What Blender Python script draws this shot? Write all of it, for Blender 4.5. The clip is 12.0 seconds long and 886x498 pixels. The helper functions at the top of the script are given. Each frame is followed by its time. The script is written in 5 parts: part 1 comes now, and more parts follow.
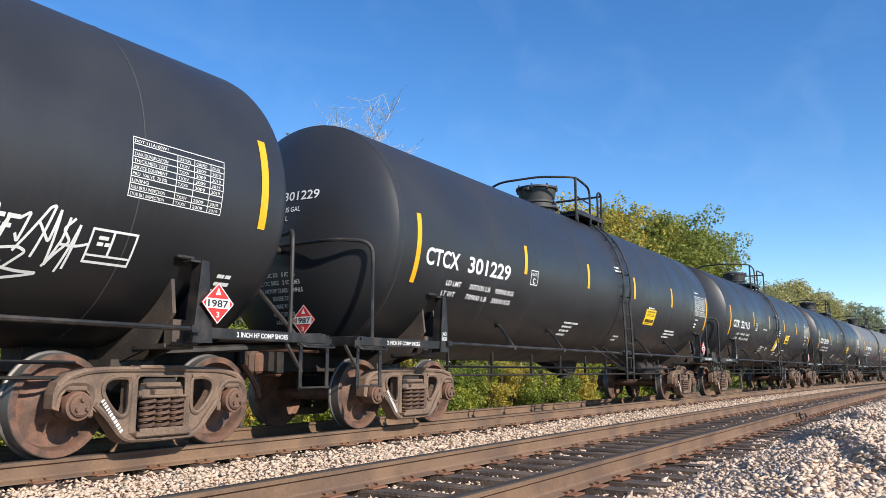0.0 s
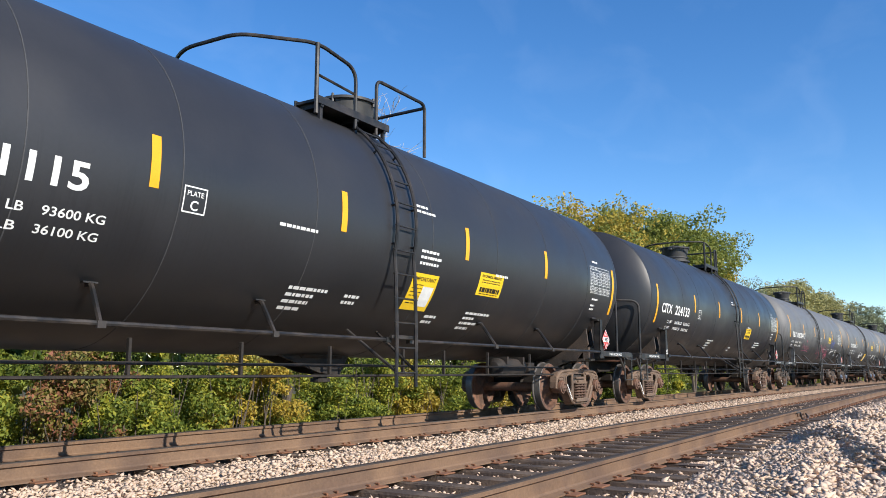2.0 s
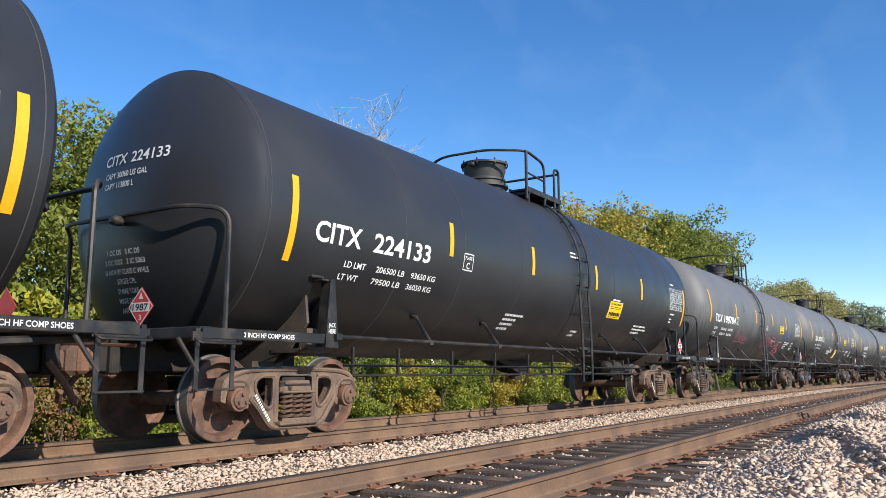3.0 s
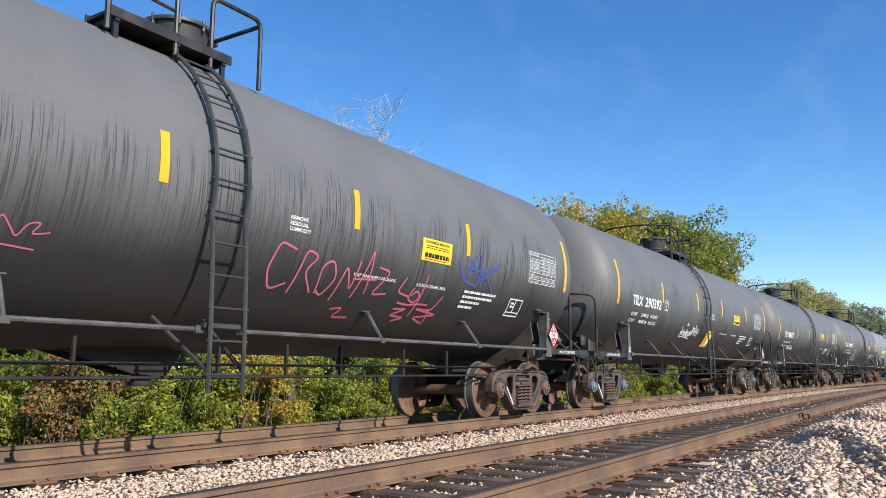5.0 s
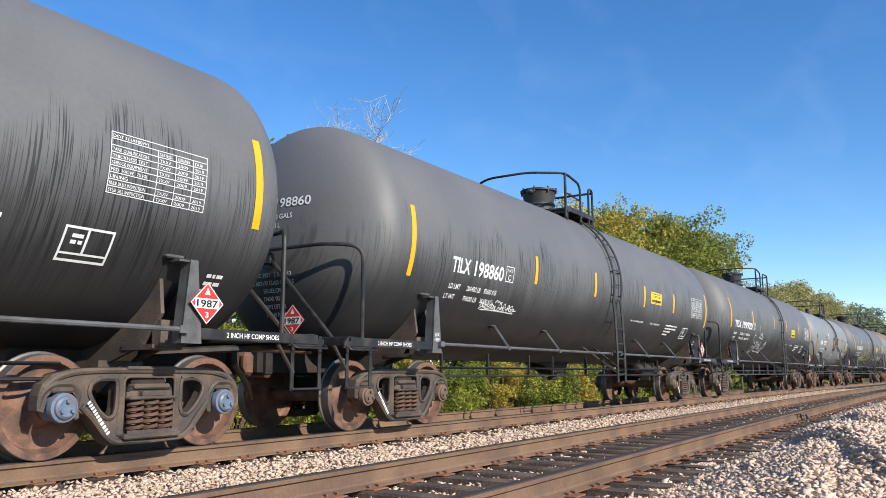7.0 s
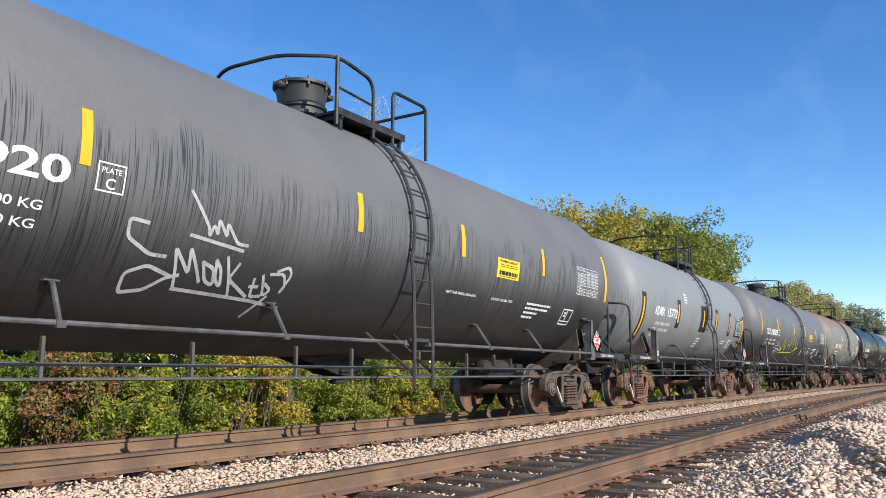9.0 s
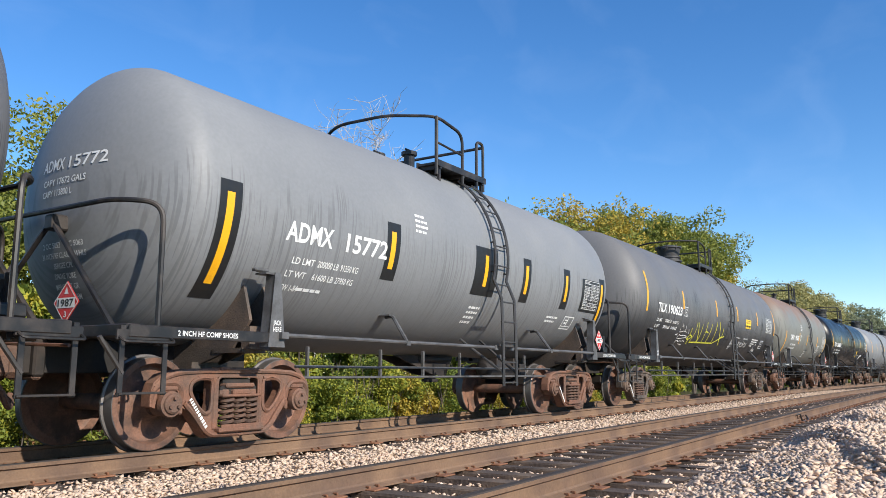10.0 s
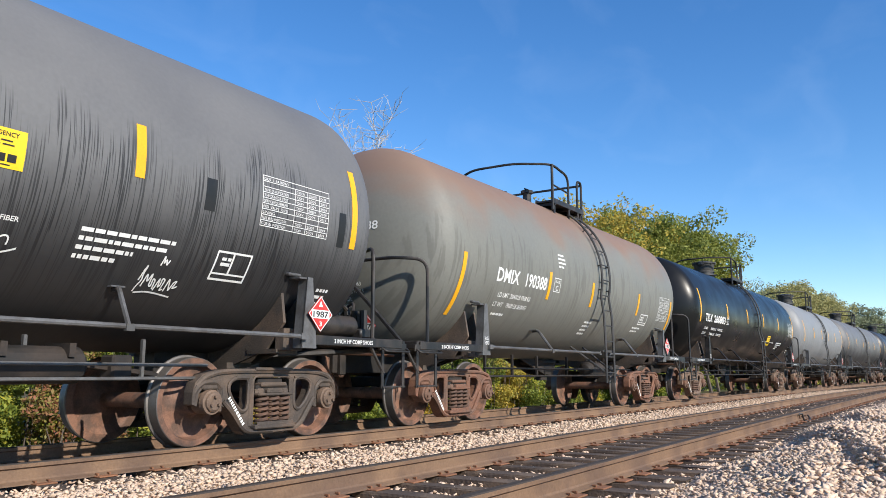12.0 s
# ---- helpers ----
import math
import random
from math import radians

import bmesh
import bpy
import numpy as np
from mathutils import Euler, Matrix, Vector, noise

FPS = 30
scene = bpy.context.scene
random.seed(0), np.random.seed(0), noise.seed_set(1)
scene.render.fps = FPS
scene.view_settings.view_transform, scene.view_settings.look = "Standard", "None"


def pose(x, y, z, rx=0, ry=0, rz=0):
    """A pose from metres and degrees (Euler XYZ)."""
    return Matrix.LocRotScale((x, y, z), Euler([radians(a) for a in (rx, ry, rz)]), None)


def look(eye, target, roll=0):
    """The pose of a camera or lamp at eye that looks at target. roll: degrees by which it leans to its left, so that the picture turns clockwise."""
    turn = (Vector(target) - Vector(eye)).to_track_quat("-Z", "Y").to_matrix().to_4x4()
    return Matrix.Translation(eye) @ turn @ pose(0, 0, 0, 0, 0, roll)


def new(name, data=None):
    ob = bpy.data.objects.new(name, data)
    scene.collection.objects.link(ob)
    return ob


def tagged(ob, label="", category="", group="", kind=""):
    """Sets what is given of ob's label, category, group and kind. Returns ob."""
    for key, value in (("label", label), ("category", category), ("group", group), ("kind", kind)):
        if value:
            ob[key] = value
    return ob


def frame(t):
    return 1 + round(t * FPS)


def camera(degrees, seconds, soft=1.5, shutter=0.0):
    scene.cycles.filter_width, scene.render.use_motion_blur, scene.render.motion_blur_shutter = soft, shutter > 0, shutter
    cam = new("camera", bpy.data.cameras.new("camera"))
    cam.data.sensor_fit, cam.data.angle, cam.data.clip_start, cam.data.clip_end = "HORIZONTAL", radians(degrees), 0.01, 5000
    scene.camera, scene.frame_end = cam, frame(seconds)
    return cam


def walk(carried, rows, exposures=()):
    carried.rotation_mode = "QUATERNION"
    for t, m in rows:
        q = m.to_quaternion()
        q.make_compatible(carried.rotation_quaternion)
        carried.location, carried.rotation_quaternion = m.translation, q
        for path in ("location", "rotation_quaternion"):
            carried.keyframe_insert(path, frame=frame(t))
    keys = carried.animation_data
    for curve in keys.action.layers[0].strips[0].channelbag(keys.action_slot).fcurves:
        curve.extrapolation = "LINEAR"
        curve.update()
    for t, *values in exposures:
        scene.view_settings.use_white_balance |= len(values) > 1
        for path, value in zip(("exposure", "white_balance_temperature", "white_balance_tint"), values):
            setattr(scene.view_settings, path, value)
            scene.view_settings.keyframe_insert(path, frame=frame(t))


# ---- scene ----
# ---------------------------------------------------------------- camera
# x runs along the tracks, y across them towards the train, z = 0 is the top of the rails
cam = camera(59.3, 12.0, soft=.5)
EYE = (0.0, 0.0, 0.75)
YAW, PITCH = 32.25 - 90.0, 9.02
# the hand's small sway: seconds, degrees of yaw, degrees of pitch
SWAY = [(0, -.125, -.054), (.5, -.112, -.075), (1, -.112, -.062), (1.5, -.083, -.092), (2, -.067, -.054), (2.5, -.012, -.058),
        (3, .017, -.067), (5, .046, -.017), (5.5, .054, .004), (6, .05, .058), (6.5, 0, 0), (7, -.071, .029), (9, -.125, .079),
        (9.5, -.104, .062), (10, -.075, .062), (10.5, -.117, .062), (11, -.125, .062), (11.5, -.108, .062), (12, .046, .046)]
walk(cam, [(t, pose(*EYE, 90 + PITCH + p, 0, YAW + a)) for t, a, p in SWAY], exposures=[(0, .37), (12, .37)])

# ---------------------------------------------------------------- world and sun
SUN_TO = Vector((.20, .84, -.50)).normalized()          # the way the sunlight travels
world = bpy.data.worlds.new("sky")
scene.world = world
world.use_nodes = True
wn, wl = world.node_tree.nodes, world.node_tree.links
wn.clear()
sky = wn.new("ShaderNodeTexSky")
sky.sky_type, sky.sun_disc = 'NISHITA', False
sky.sun_elevation = math.asin(-SUN_TO.z)
sky.sun_rotation = math.atan2(-SUN_TO.x, -SUN_TO.y)
sky.air_density, sky.dust_density, sky.ozone_density = 0.92, 0.0, 3.0
co = wn.new("ShaderNodeTexCoord")
mp = wn.new("ShaderNodeMapping")
mp.inputs["Scale"].default_value = (2.2, 7.0, 9.0)
mp.inputs["Rotation"].default_value = (0.3, 0.2, 0.5)
cl = wn.new("ShaderNodeTexNoise")
cl.inputs["Scale"].default_value, cl.inputs["Detail"].default_value, cl.inputs["Distortion"].default_value = 1.6, 7.0, 0.6
rp = wn.new("ShaderNodeValToRGB")
rp.color_ramp.elements[0].position, rp.color_ramp.elements[1].position = .52, .85
rp.color_ramp.elements[1].color = (.04, .04, .04, 1)
mx = wn.new("ShaderNodeMix")
mx.data_type = 'RGBA'
mx.inputs["B"].default_value = (6.5, 7.2, 8.2, 1)
bg = wn.new("ShaderNodeBackground")
bg.inputs["Strength"].default_value = 0.15
wo = wn.new("ShaderNodeOutputWorld")
wl.new(co.outputs["Generated"], mp.inputs["Vector"])
wl.new(mp.outputs["Vector"], cl.inputs["Vector"])
wl.new(cl.outputs["Fac"], rp.inputs["Fac"])
wl.new(rp.outputs["Color"], mx.inputs["Factor"])
hs = wn.new("ShaderNodeHueSaturation")
hs.inputs["Saturation"].default_value = 1.26
hs.inputs["Hue"].default_value = .505
wl.new(sky.outputs["Color"], hs.inputs["Color"])
wl.new(hs.outputs["Color"], mx.inputs["A"])
wl.new(mx.outputs["Result"], bg.inputs["Color"])
wl.new(bg.outputs["Background"], wo.inputs["Surface"])
sun_data = bpy.data.lights.new("sun", 'SUN')
sun_data.energy, sun_data.angle, sun_data.color = 5.0, radians(.53), (1.0, .93, .82)
sun = new("sun", sun_data)
sun.matrix_world = look((-20, -80, 60), Vector((-20, -80, 60)) + SUN_TO)

# ---------------------------------------------------------------- track plan
RADIUS = 1100.0           # both tracks bend gently away to the camera's side
GAUGE = 1.505             # rail centre to rail centre
TRAIN_Y = 6.66 + GAUGE / 2
NEAR_Y = 4.075 - GAUGE / 2


def on_track(s, y, z=0.0, turn=0.0):
    """The pose at s metres along the line, y metres across it."""
    a = s / RADIUS
    r = RADIUS + y
    return pose(r * math.sin(a), r * math.cos(a) - RADIUS, z, 0, 0, -math.degrees(a) + turn)


# ---------------------------------------------------------------- materials
def material(name, base, rough=.6, metal=0.0, vary=.25, scale=6.0, fine=60.0, bump=.0, bump_scale=80.0, second=None, amount=.0,
             second_scale=2.0, coords="Object", rand=0.0, spec=.5, stretch=(1, 1, 1), edge=(.45, .6), coat=0.0):
    """A surface with variation at two scales, a second tone in patches and fine relief."""
    m = bpy.data.materials.new(name)
    m.use_nodes = True
    n, l = m.node_tree.nodes, m.node_tree.links
    b = n["Principled BSDF"]
    b.inputs["Roughness"].default_value, b.inputs["Metallic"].default_value = rough, metal
    b.inputs["Specular IOR Level"].default_value, b.inputs["Coat Weight"].default_value = spec, coat
    c = n.new("ShaderNodeTexCoord")
    a = n.new("ShaderNodeTexNoise")
    a.inputs["Scale"].default_value, a.inputs["Detail"].default_value = scale, 5
    f = n.new("ShaderNodeTexNoise")
    f.inputs["Scale"].default_value, f.inputs["Detail"].default_value = fine, 3
    l.new(c.outputs[coords], a.inputs["Vector"])
    l.new(c.outputs[coords], f.inputs["Vector"])
    add = n.new("ShaderNodeMath")
    add.operation = 'ADD'
    l.new(a.outputs["Fac"], add.inputs[0])
    l.new(f.outputs["Fac"], add.inputs[1])
    mr = n.new("ShaderNodeMapRange")
    mr.inputs["From Min"].default_value, mr.inputs["From Max"].default_value = .6, 1.4
    mr.inputs["To Min"].default_value, mr.inputs["To Max"].default_value = 1 - vary, 1 + vary
    l.new(add.outputs[0], mr.inputs["Value"])
    last = None
    rgb = n.new("ShaderNodeRGB")
    rgb.outputs[0].default_value = (*base, 1)
    last = rgb.outputs[0]
    if second:
        vm = n.new("ShaderNodeMapping")
        vm.inputs["Scale"].default_value = stretch
        l.new(c.outputs[coords], vm.inputs["Vector"])
        s = n.new("ShaderNodeTexNoise")
        s.inputs["Scale"].default_value, s.inputs["Detail"].default_value = second_scale, 6
        l.new(vm.outputs["Vector"], s.inputs["Vector"])
        r = n.new("ShaderNodeMapRange")
        r.inputs["From Min"].default_value, r.inputs["From Max"].default_value = edge
        r.inputs["To Max"].default_value = amount
        l.new(s.outputs["Fac"], r.inputs["Value"])
        k = n.new("ShaderNodeMix")
        k.data_type = 'RGBA'
        k.inputs["B"].default_value = (*second, 1)
        l.new(r.outputs["Result"], k.inputs["Factor"])
        l.new(last, k.inputs["A"])
        last = k.outputs["Result"]
    mul = n.new("ShaderNodeVectorMath")
    mul.operation = 'SCALE'
    l.new(last, mul.inputs[0])
    if rand:
        oi = n.new("ShaderNodeObjectInfo")
        geo = n.new("ShaderNodeNewGeometry")
        ra = n.new("ShaderNodeMath")
        ra.operation = 'ADD'
        l.new(oi.outputs["Random"], ra.inputs[0])
        l.new(geo.outputs["Random Per Island"], ra.inputs[1])
        rm = n.new("ShaderNodeMapRange")
        rm.inputs["From Max"].default_value = 2.0
        rm.inputs["To Min"].default_value, rm.inputs["To Max"].default_value = 1 - rand, 1 + rand
        l.new(ra.outputs[0], rm.inputs["Value"])
        pm = n.new("ShaderNodeMath")
        pm.operation = 'MULTIPLY'
        l.new(mr.outputs["Result"], pm.inputs[0])
        l.new(rm.outputs["Result"], pm.inputs[1])
        l.new(pm.outputs[0], mul.inputs["Scale"])
    else:
        l.new(mr.outputs["Result"], mul.inputs["Scale"])
    l.new(mul.outputs["Vector"], b.inputs["Base Color"])
    rr = n.new("ShaderNodeMapRange")
    rr.inputs["From Min"].default_value, rr.inputs["From Max"].default_value = .3, .7
    rr.inputs["To Min"].default_value, rr.inputs["To Max"].default_value = max(0.02, rough - .1), min(1, rough + .1)
    l.new(a.outputs["Fac"], rr.inputs["Value"])
    l.new(rr.outputs["Result"], b.inputs["Roughness"])
    if bump:
        bt = n.new("ShaderNodeTexNoise")
        bt.inputs["Scale"].default_value, bt.inputs["Detail"].default_value = bump_scale, 4
        l.new(c.outputs[coords], bt.inputs["Vector"])
        bp = n.new("ShaderNodeBump")
        bp.inputs["Strength"].default_value, bp.inputs["Distance"].default_value = min(1, bump), .02
        l.new(bt.outputs["Fac"], bp.inputs["Height"])
        l.new(bp.outputs["Normal"], b.inputs["Normal"])
    return m


def leaf_material(name, tones):
    m = bpy.data.materials.new(name)
    m.use_nodes = True
    n, l = m.node_tree.nodes, m.node_tree.links
    b = n["Principled BSDF"]
    b.inputs["Roughness"].default_value = .55
    b.inputs["Specular IOR Level"].default_value = .3
    g = n.new("ShaderNodeNewGeometry")
    r = n.new("ShaderNodeValToRGB")
    r.color_ramp.elements[0].color = (*tones[0], 1)
    r.color_ramp.elements[1].color = (*tones[-1], 1)
    for i, t in enumerate(tones[1:-1]):
        r.color_ramp.elements.new((i + 1) / (len(tones) - 1)).color = (*t, 1)
    c = n.new("ShaderNodeTexCoord")
    q = n.new("ShaderNodeTexNoise")
    q.inputs["Scale"].default_value, q.inputs["Detail"].default_value = .55, 2
    l.new(c.outputs["Object"], q.inputs["Vector"])
    a = n.new("ShaderNodeMath")
    a.operation = 'MULTIPLY_ADD'
    a.inputs[1].default_value = .45
    l.new(g.outputs["Random Per Island"], a.inputs[0])
    w = n.new("ShaderNodeMapRange")
    w.inputs["From Min"].default_value, w.inputs["From Max"].default_value = .3, .7
    w.inputs["To Max"].default_value = .55
    l.new(q.outputs["Fac"], w.inputs["Value"])
    l.new(w.outputs["Result"], a.inputs[2])
    l.new(a.outputs[0], r.inputs["Fac"])
    l.new(r.outputs["Color"], b.inputs["Base Color"])
    tr = n.new("ShaderNodeBsdfTranslucent")
    l.new(r.outputs["Color"], tr.inputs["Color"])
    ms = n.new("ShaderNodeMixShader")
    ms.inputs["Fac"].default_value = .35
    l.new(b.outputs["BSDF"], ms.inputs[1])
    l.new(tr.outputs["BSDF"], ms.inputs[2])
    l.new(ms.outputs["Shader"], n["Material Output"].inputs["Surface"])
    return m


def stained_paint(name, base, dark, rough, low, high, strength, cap=None, runs=36.0, soot_shade=.5, soot_shade_top=2.75):
    """Tank paint with thin dark runs in a band up the sides, sooty darkening with the underside's shade painted in
    below, and, if given, another tone worn in along the top.
    """
    m = material(name, base, rough, vary=.10, scale=.9, fine=22, bump=.03, bump_scale=5)
    n, l = m.node_tree.nodes, m.node_tree.links
    b = n["Principled BSDF"]
    src = b.inputs["Base Color"].links[0].from_socket
    c = n.new("ShaderNodeTexCoord")
    sep = n.new("ShaderNodeSeparateXYZ")
    l.new(c.outputs["Object"], sep.inputs[0])

    def noise_at(scale, size, detail=4.0):
        v = n.new("ShaderNodeMapping")
        v.inputs["Scale"].default_value = scale
        l.new(c.outputs["Object"], v.inputs["Vector"])
        t = n.new("ShaderNodeTexNoise")
        t.inputs["Scale"].default_value, t.inputs["Detail"].default_value = size, detail
        l.new(v.outputs["Vector"], t.inputs["Vector"])
        return t.outputs["Fac"]

    def remap(x, a, b_, lo=0.0, hi=1.0):
        r = n.new("ShaderNodeMapRange")
        r.interpolation_type = 'SMOOTHSTEP'
        for k, v in zip(("From Min", "From Max", "To Min", "To Max"), (a, b_, lo, hi)):
            r.inputs[k].default_value = v
        l.new(x, r.inputs["Value"])
        return r.outputs["Result"]

    def calc(op, x, y):
        k = n.new("ShaderNodeMath")
        k.operation = op
        for i, v in enumerate((x, y)):
            if isinstance(v, float):
                k.inputs[i].default_value = v
            else:
                l.new(v, k.inputs[i])
        return k.outputs[0]

    def blend(fac, a, colour):
        k = n.new("ShaderNodeMix")
        k.data_type = 'RGBA'
        k.inputs["B"].default_value = (*colour, 1)
        l.new(fac, k.inputs["Factor"])
        l.new(a, k.inputs["A"])
        return k.outputs["Result"]
    z = sep.outputs["Z"]
    jag = noise_at((3.5, .3, .0), 1.0, 5.0)                    # ragged upper edge of the runs
    edge_z = calc('ADD', z, calc('MULTIPLY', jag, -1.6))
    band = calc('MULTIPLY', remap(edge_z, high - .65, high - .95), remap(z, low - .4, low + .3, .55, 1.0))
    thin = remap(noise_at((runs, .2, 1.5), 1.0, 2.0), .52, .60)
    where = remap(noise_at((.55, .1, .3), 1.0, 2.0), .38, .58, .40, 1.0)
    col = blend(calc('MULTIPLY', calc('MULTIPLY', calc('MULTIPLY', thin, band), where), strength), src, dark)
    if cap:
        top = calc('ADD', z, calc('MULTIPLY', noise_at((.8, .5, 1.0), 1.2, 6.0), 1.6))
        col = blend(calc('MULTIPLY', remap(top, 3.75, 4.55), .85), col, cap)
    # sooty grime on the lower half, with the tank's underside shade painted in
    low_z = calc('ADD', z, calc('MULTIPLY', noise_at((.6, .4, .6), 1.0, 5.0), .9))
    col = blend(calc('MULTIPLY', remap(low_z, soot_shade_top, soot_shade_top - 1.0), soot_shade), col, dark)
    l.new(col, b.inputs["Base Color"])
    return m


M = dict(
    black=stained_paint("satin_black_tank_paint", (.027, .027, .030), (.007, .008, .009), .42, 1.5, 2.4, .15, soot_shade=.85),
    gloss=material("new_black_tank_paint", (.010, .010, .010), .34, vary=.15, scale=1.2, fine=25, bump=.02, bump_scale=3, spec=.25),
    charcoal=stained_paint("weathered_charcoal_paint", (.128, .126, .126), (.011, .011, .012), .55, 1.6, 2.78, .85, runs=74.0, soot_shade=.86, soot_shade_top=3.05),
    grey=stained_paint("weathered_grey_paint", (.20, .205, .21), (.07, .07, .07), .58, 1.5, 2.7, .4, runs=40.0, soot_shade=.3),
    rusty=stained_paint("rust_stained_grey_paint", (.17, .17, .15), (.075, .07, .06), .62, 1.5, 2.8, .4, (.21, .125, .085), runs=14.0, soot_shade=.3),
    fitting=material("black_steel_fittings", (.013, .0125, .0125), .5, vary=.35, scale=3, fine=40, second=(.07, .055, .045), amount=.5, second_scale=4),
    fitting_grey=material("dull_grey_steel_fittings", (.10, .10, .102), .55, vary=.25, scale=3, fine=40, second=(.05, .045, .04), amount=.6, second_scale=4),
    truck=material("dusty_brown_cast_steel", (.165, .108, .074), .78, vary=.35, scale=3.5, fine=45, second=(.065, .046, .036), amount=.6,
                   second_scale=3.0, bump=.25, bump_scale=60, rand=.25),
    truck_dark=material("grimy_dark_cast_steel", (.066, .052, .043), .72, vary=.35, scale=3.5, fine=45, second=(.13, .088, .062), amount=.6,
                        second_scale=3.0, bump=.25, bump_scale=60, rand=.25),
    cap_blue=material("blue_bearing_cap", (.12, .16, .23), .5, vary=.2, scale=6, fine=60, second=(.15, .09, .06), amount=.5, second_scale=9),
    spring=material("rusty_coil_spring", (.12, .065, .042), .75, vary=.3, scale=6, fine=60, second=(.05, .035, .03), amount=.6, second_scale=8),
    dome=material("dark_housing_paint", (.035, .034, .034), .55, vary=.2, scale=3, fine=40, second=(.07, .065, .06), amount=.4, second_scale=3),
    truck_red=material("rusted_cast_steel", (.165, .078, .048), .8, vary=.35, scale=3.5, fine=45, second=(.09, .06, .045), amount=.7,
                       second_scale=3.0, bump=.25, bump_scale=60, rand=.2),
    wheel=material("rust_brown_wheel_steel", (.175, .088, .057), .72, vary=.35, scale=4, fine=50, second=(.05, .035, .028), amount=.7,
                   second_scale=5, bump=.15, bump_scale=50, rand=.25),
    tread=material("polished_tread_steel", (.16, .145, .135), .5, metal=.6, vary=.2, scale=8, fine=80),
    under=material("grimy_underframe_steel", (.014, .012, .011), .75, vary=.4, scale=3, fine=30, second=(.05, .034, .025), amount=.4, second_scale=3),
    yellow=material("yellow_reflective_tape", (.82, .39, .012), .42, vary=.1, scale=5, fine=60),
    sticker=material("yellow_sticker", (.83, .54, .02), .45, vary=.08, scale=5, fine=60),
    white=material("white_stencil_paint", (.72, .72, .70), .6, vary=.12, scale=9, fine=90),
    haze=material("pale_spray_paint", (.40, .40, .40), .65, vary=.35, scale=7, fine=40),
    red=material("red_placard_print", (.58, .035, .03), .45, vary=.1, scale=8, fine=60),
    ink=material("black_print", (.012, .012, .012), .5, vary=.1, scale=8, fine=60),
    pink=material("magenta_spray_paint", (.50, .11, .18), .6, vary=.2, scale=6, fine=60),
    blue=material("blue_spray_paint", (.05, .075, .24), .6, vary=.2, scale=6, fine=60),
    lime=material("yellow_green_spray_paint", (.56, .54, .05), .6, vary=.2, scale=6, fine=60),
    seam=material("worn_black_jacket_edge", (.055, .055, .057), .6, vary=.4, scale=2, fine=30),
    rail=material("rust_brown_rail_steel", (.185, .112, .066), .8, vary=.25, scale=2.0, fine=45, second=(.09, .055, .04), amount=.6, second_scale=1.5,
                  bump=.15, bump_scale=60),
    rail_top=material("worn_rail_head", (.050, .040, .034), .8, vary=.3, scale=3, fine=50, spec=.25),
    tie=material("creosoted_timber", (.075, .054, .042), .9, vary=.4, scale=3, fine=40, second=(.12, .085, .06), amount=.7, second_scale=3,
                 bump=.5, bump_scale=40, rand=.35),
    plate=material("rusted_tie_plate", (.19, .084, .042), .85, vary=.3, scale=8, fine=60, bump=.2, rand=.3),
    stone=material("pale_limestone_ballast", (.60, .455, .34), .9, vary=.2, scale=10, fine=90, bump=.3, bump_scale=90, second=(.50, .33, .25), amount=.5, second_scale=7.0, edge=(.52, .66), rand=.34, spec=.2),
    ground=material("grassy_soil", (.075, .08, .035), .95, vary=.4, scale=6, fine=40, second=(.11, .085, .05), amount=.8, second_scale=.3,
                    bump=1.0, bump_scale=20, spec=.1),
    bed=material("packed_ballast_bed", (.47, .37, .28), .95, vary=.4, scale=28, fine=110, second=(.27, .22, .175), amount=.6, second_scale=9.0,
                 bump=1.0, bump_scale=40, spec=.1),
    bark=material("grey_brown_bark", (.10, .08, .065), .9, vary=.35, scale=5, fine=50, bump=.6, bump_scale=30),
    pale_bark=material("pale_dead_wood", (.46, .42, .39), .85, vary=.25, scale=5, fine=50, bump=.3, bump_scale=30),
    leaf_hedge=leaf_material("hedge_leaves", [(.05, .078, .02), (.11, .155, .028), (.25, .295, .048), (.48, .44, .058), (.60, .42, .055)]),
    leaf_red=leaf_material("reddening_leaves", [(.12, .14, .035), (.24, .22, .06), (.36, .14, .09), (.30, .29, .06)]),
    leaf_tree=leaf_material("autumn_green_leaves", [(.10, .13, .03), (.17, .20, .04), (.28, .29, .06), (.42, .38, .08)]),
    leaf_gold=leaf_material("yellowing_leaves", [(.22, .23, .05), (.40, .34, .06), (.55, .38, .06), (.40, .36, .09)]),
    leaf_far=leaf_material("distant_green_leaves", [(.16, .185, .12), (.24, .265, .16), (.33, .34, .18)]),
    leaf_sunny=leaf_material("sunlit_yellow_green_leaves", [(.10, .135, .03), (.18, .215, .042), (.29, .30, .06), (.42, .36, .07)]),
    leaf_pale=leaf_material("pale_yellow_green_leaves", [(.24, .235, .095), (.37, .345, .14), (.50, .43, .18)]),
)


# ---------------------------------------------------------------- mesh helpers
def put(name, bm, mat, smooth=False):
    me = bpy.data.meshes.new(name)
    bm.normal_update()
    bm.to_mesh(me)
    bm.free()
    for x in (mat if isinstance(mat, (list, tuple)) else [mat]):
        me.materials.append(x)
    if smooth:
        me.polygons.foreach_set("use_smooth", [True] * len(me.polygons))
        me.set_sharp_from_angle(angle=radians(38))
    return me


def part(name, me, parent, label="", m=None):
    """Links a mesh as one object under a thing or under a part."""
    ob = new(name, me)
    ob.parent = parent
    if m is not None:
        ob.matrix_basis = m
    return tagged(ob, label) if label else ob


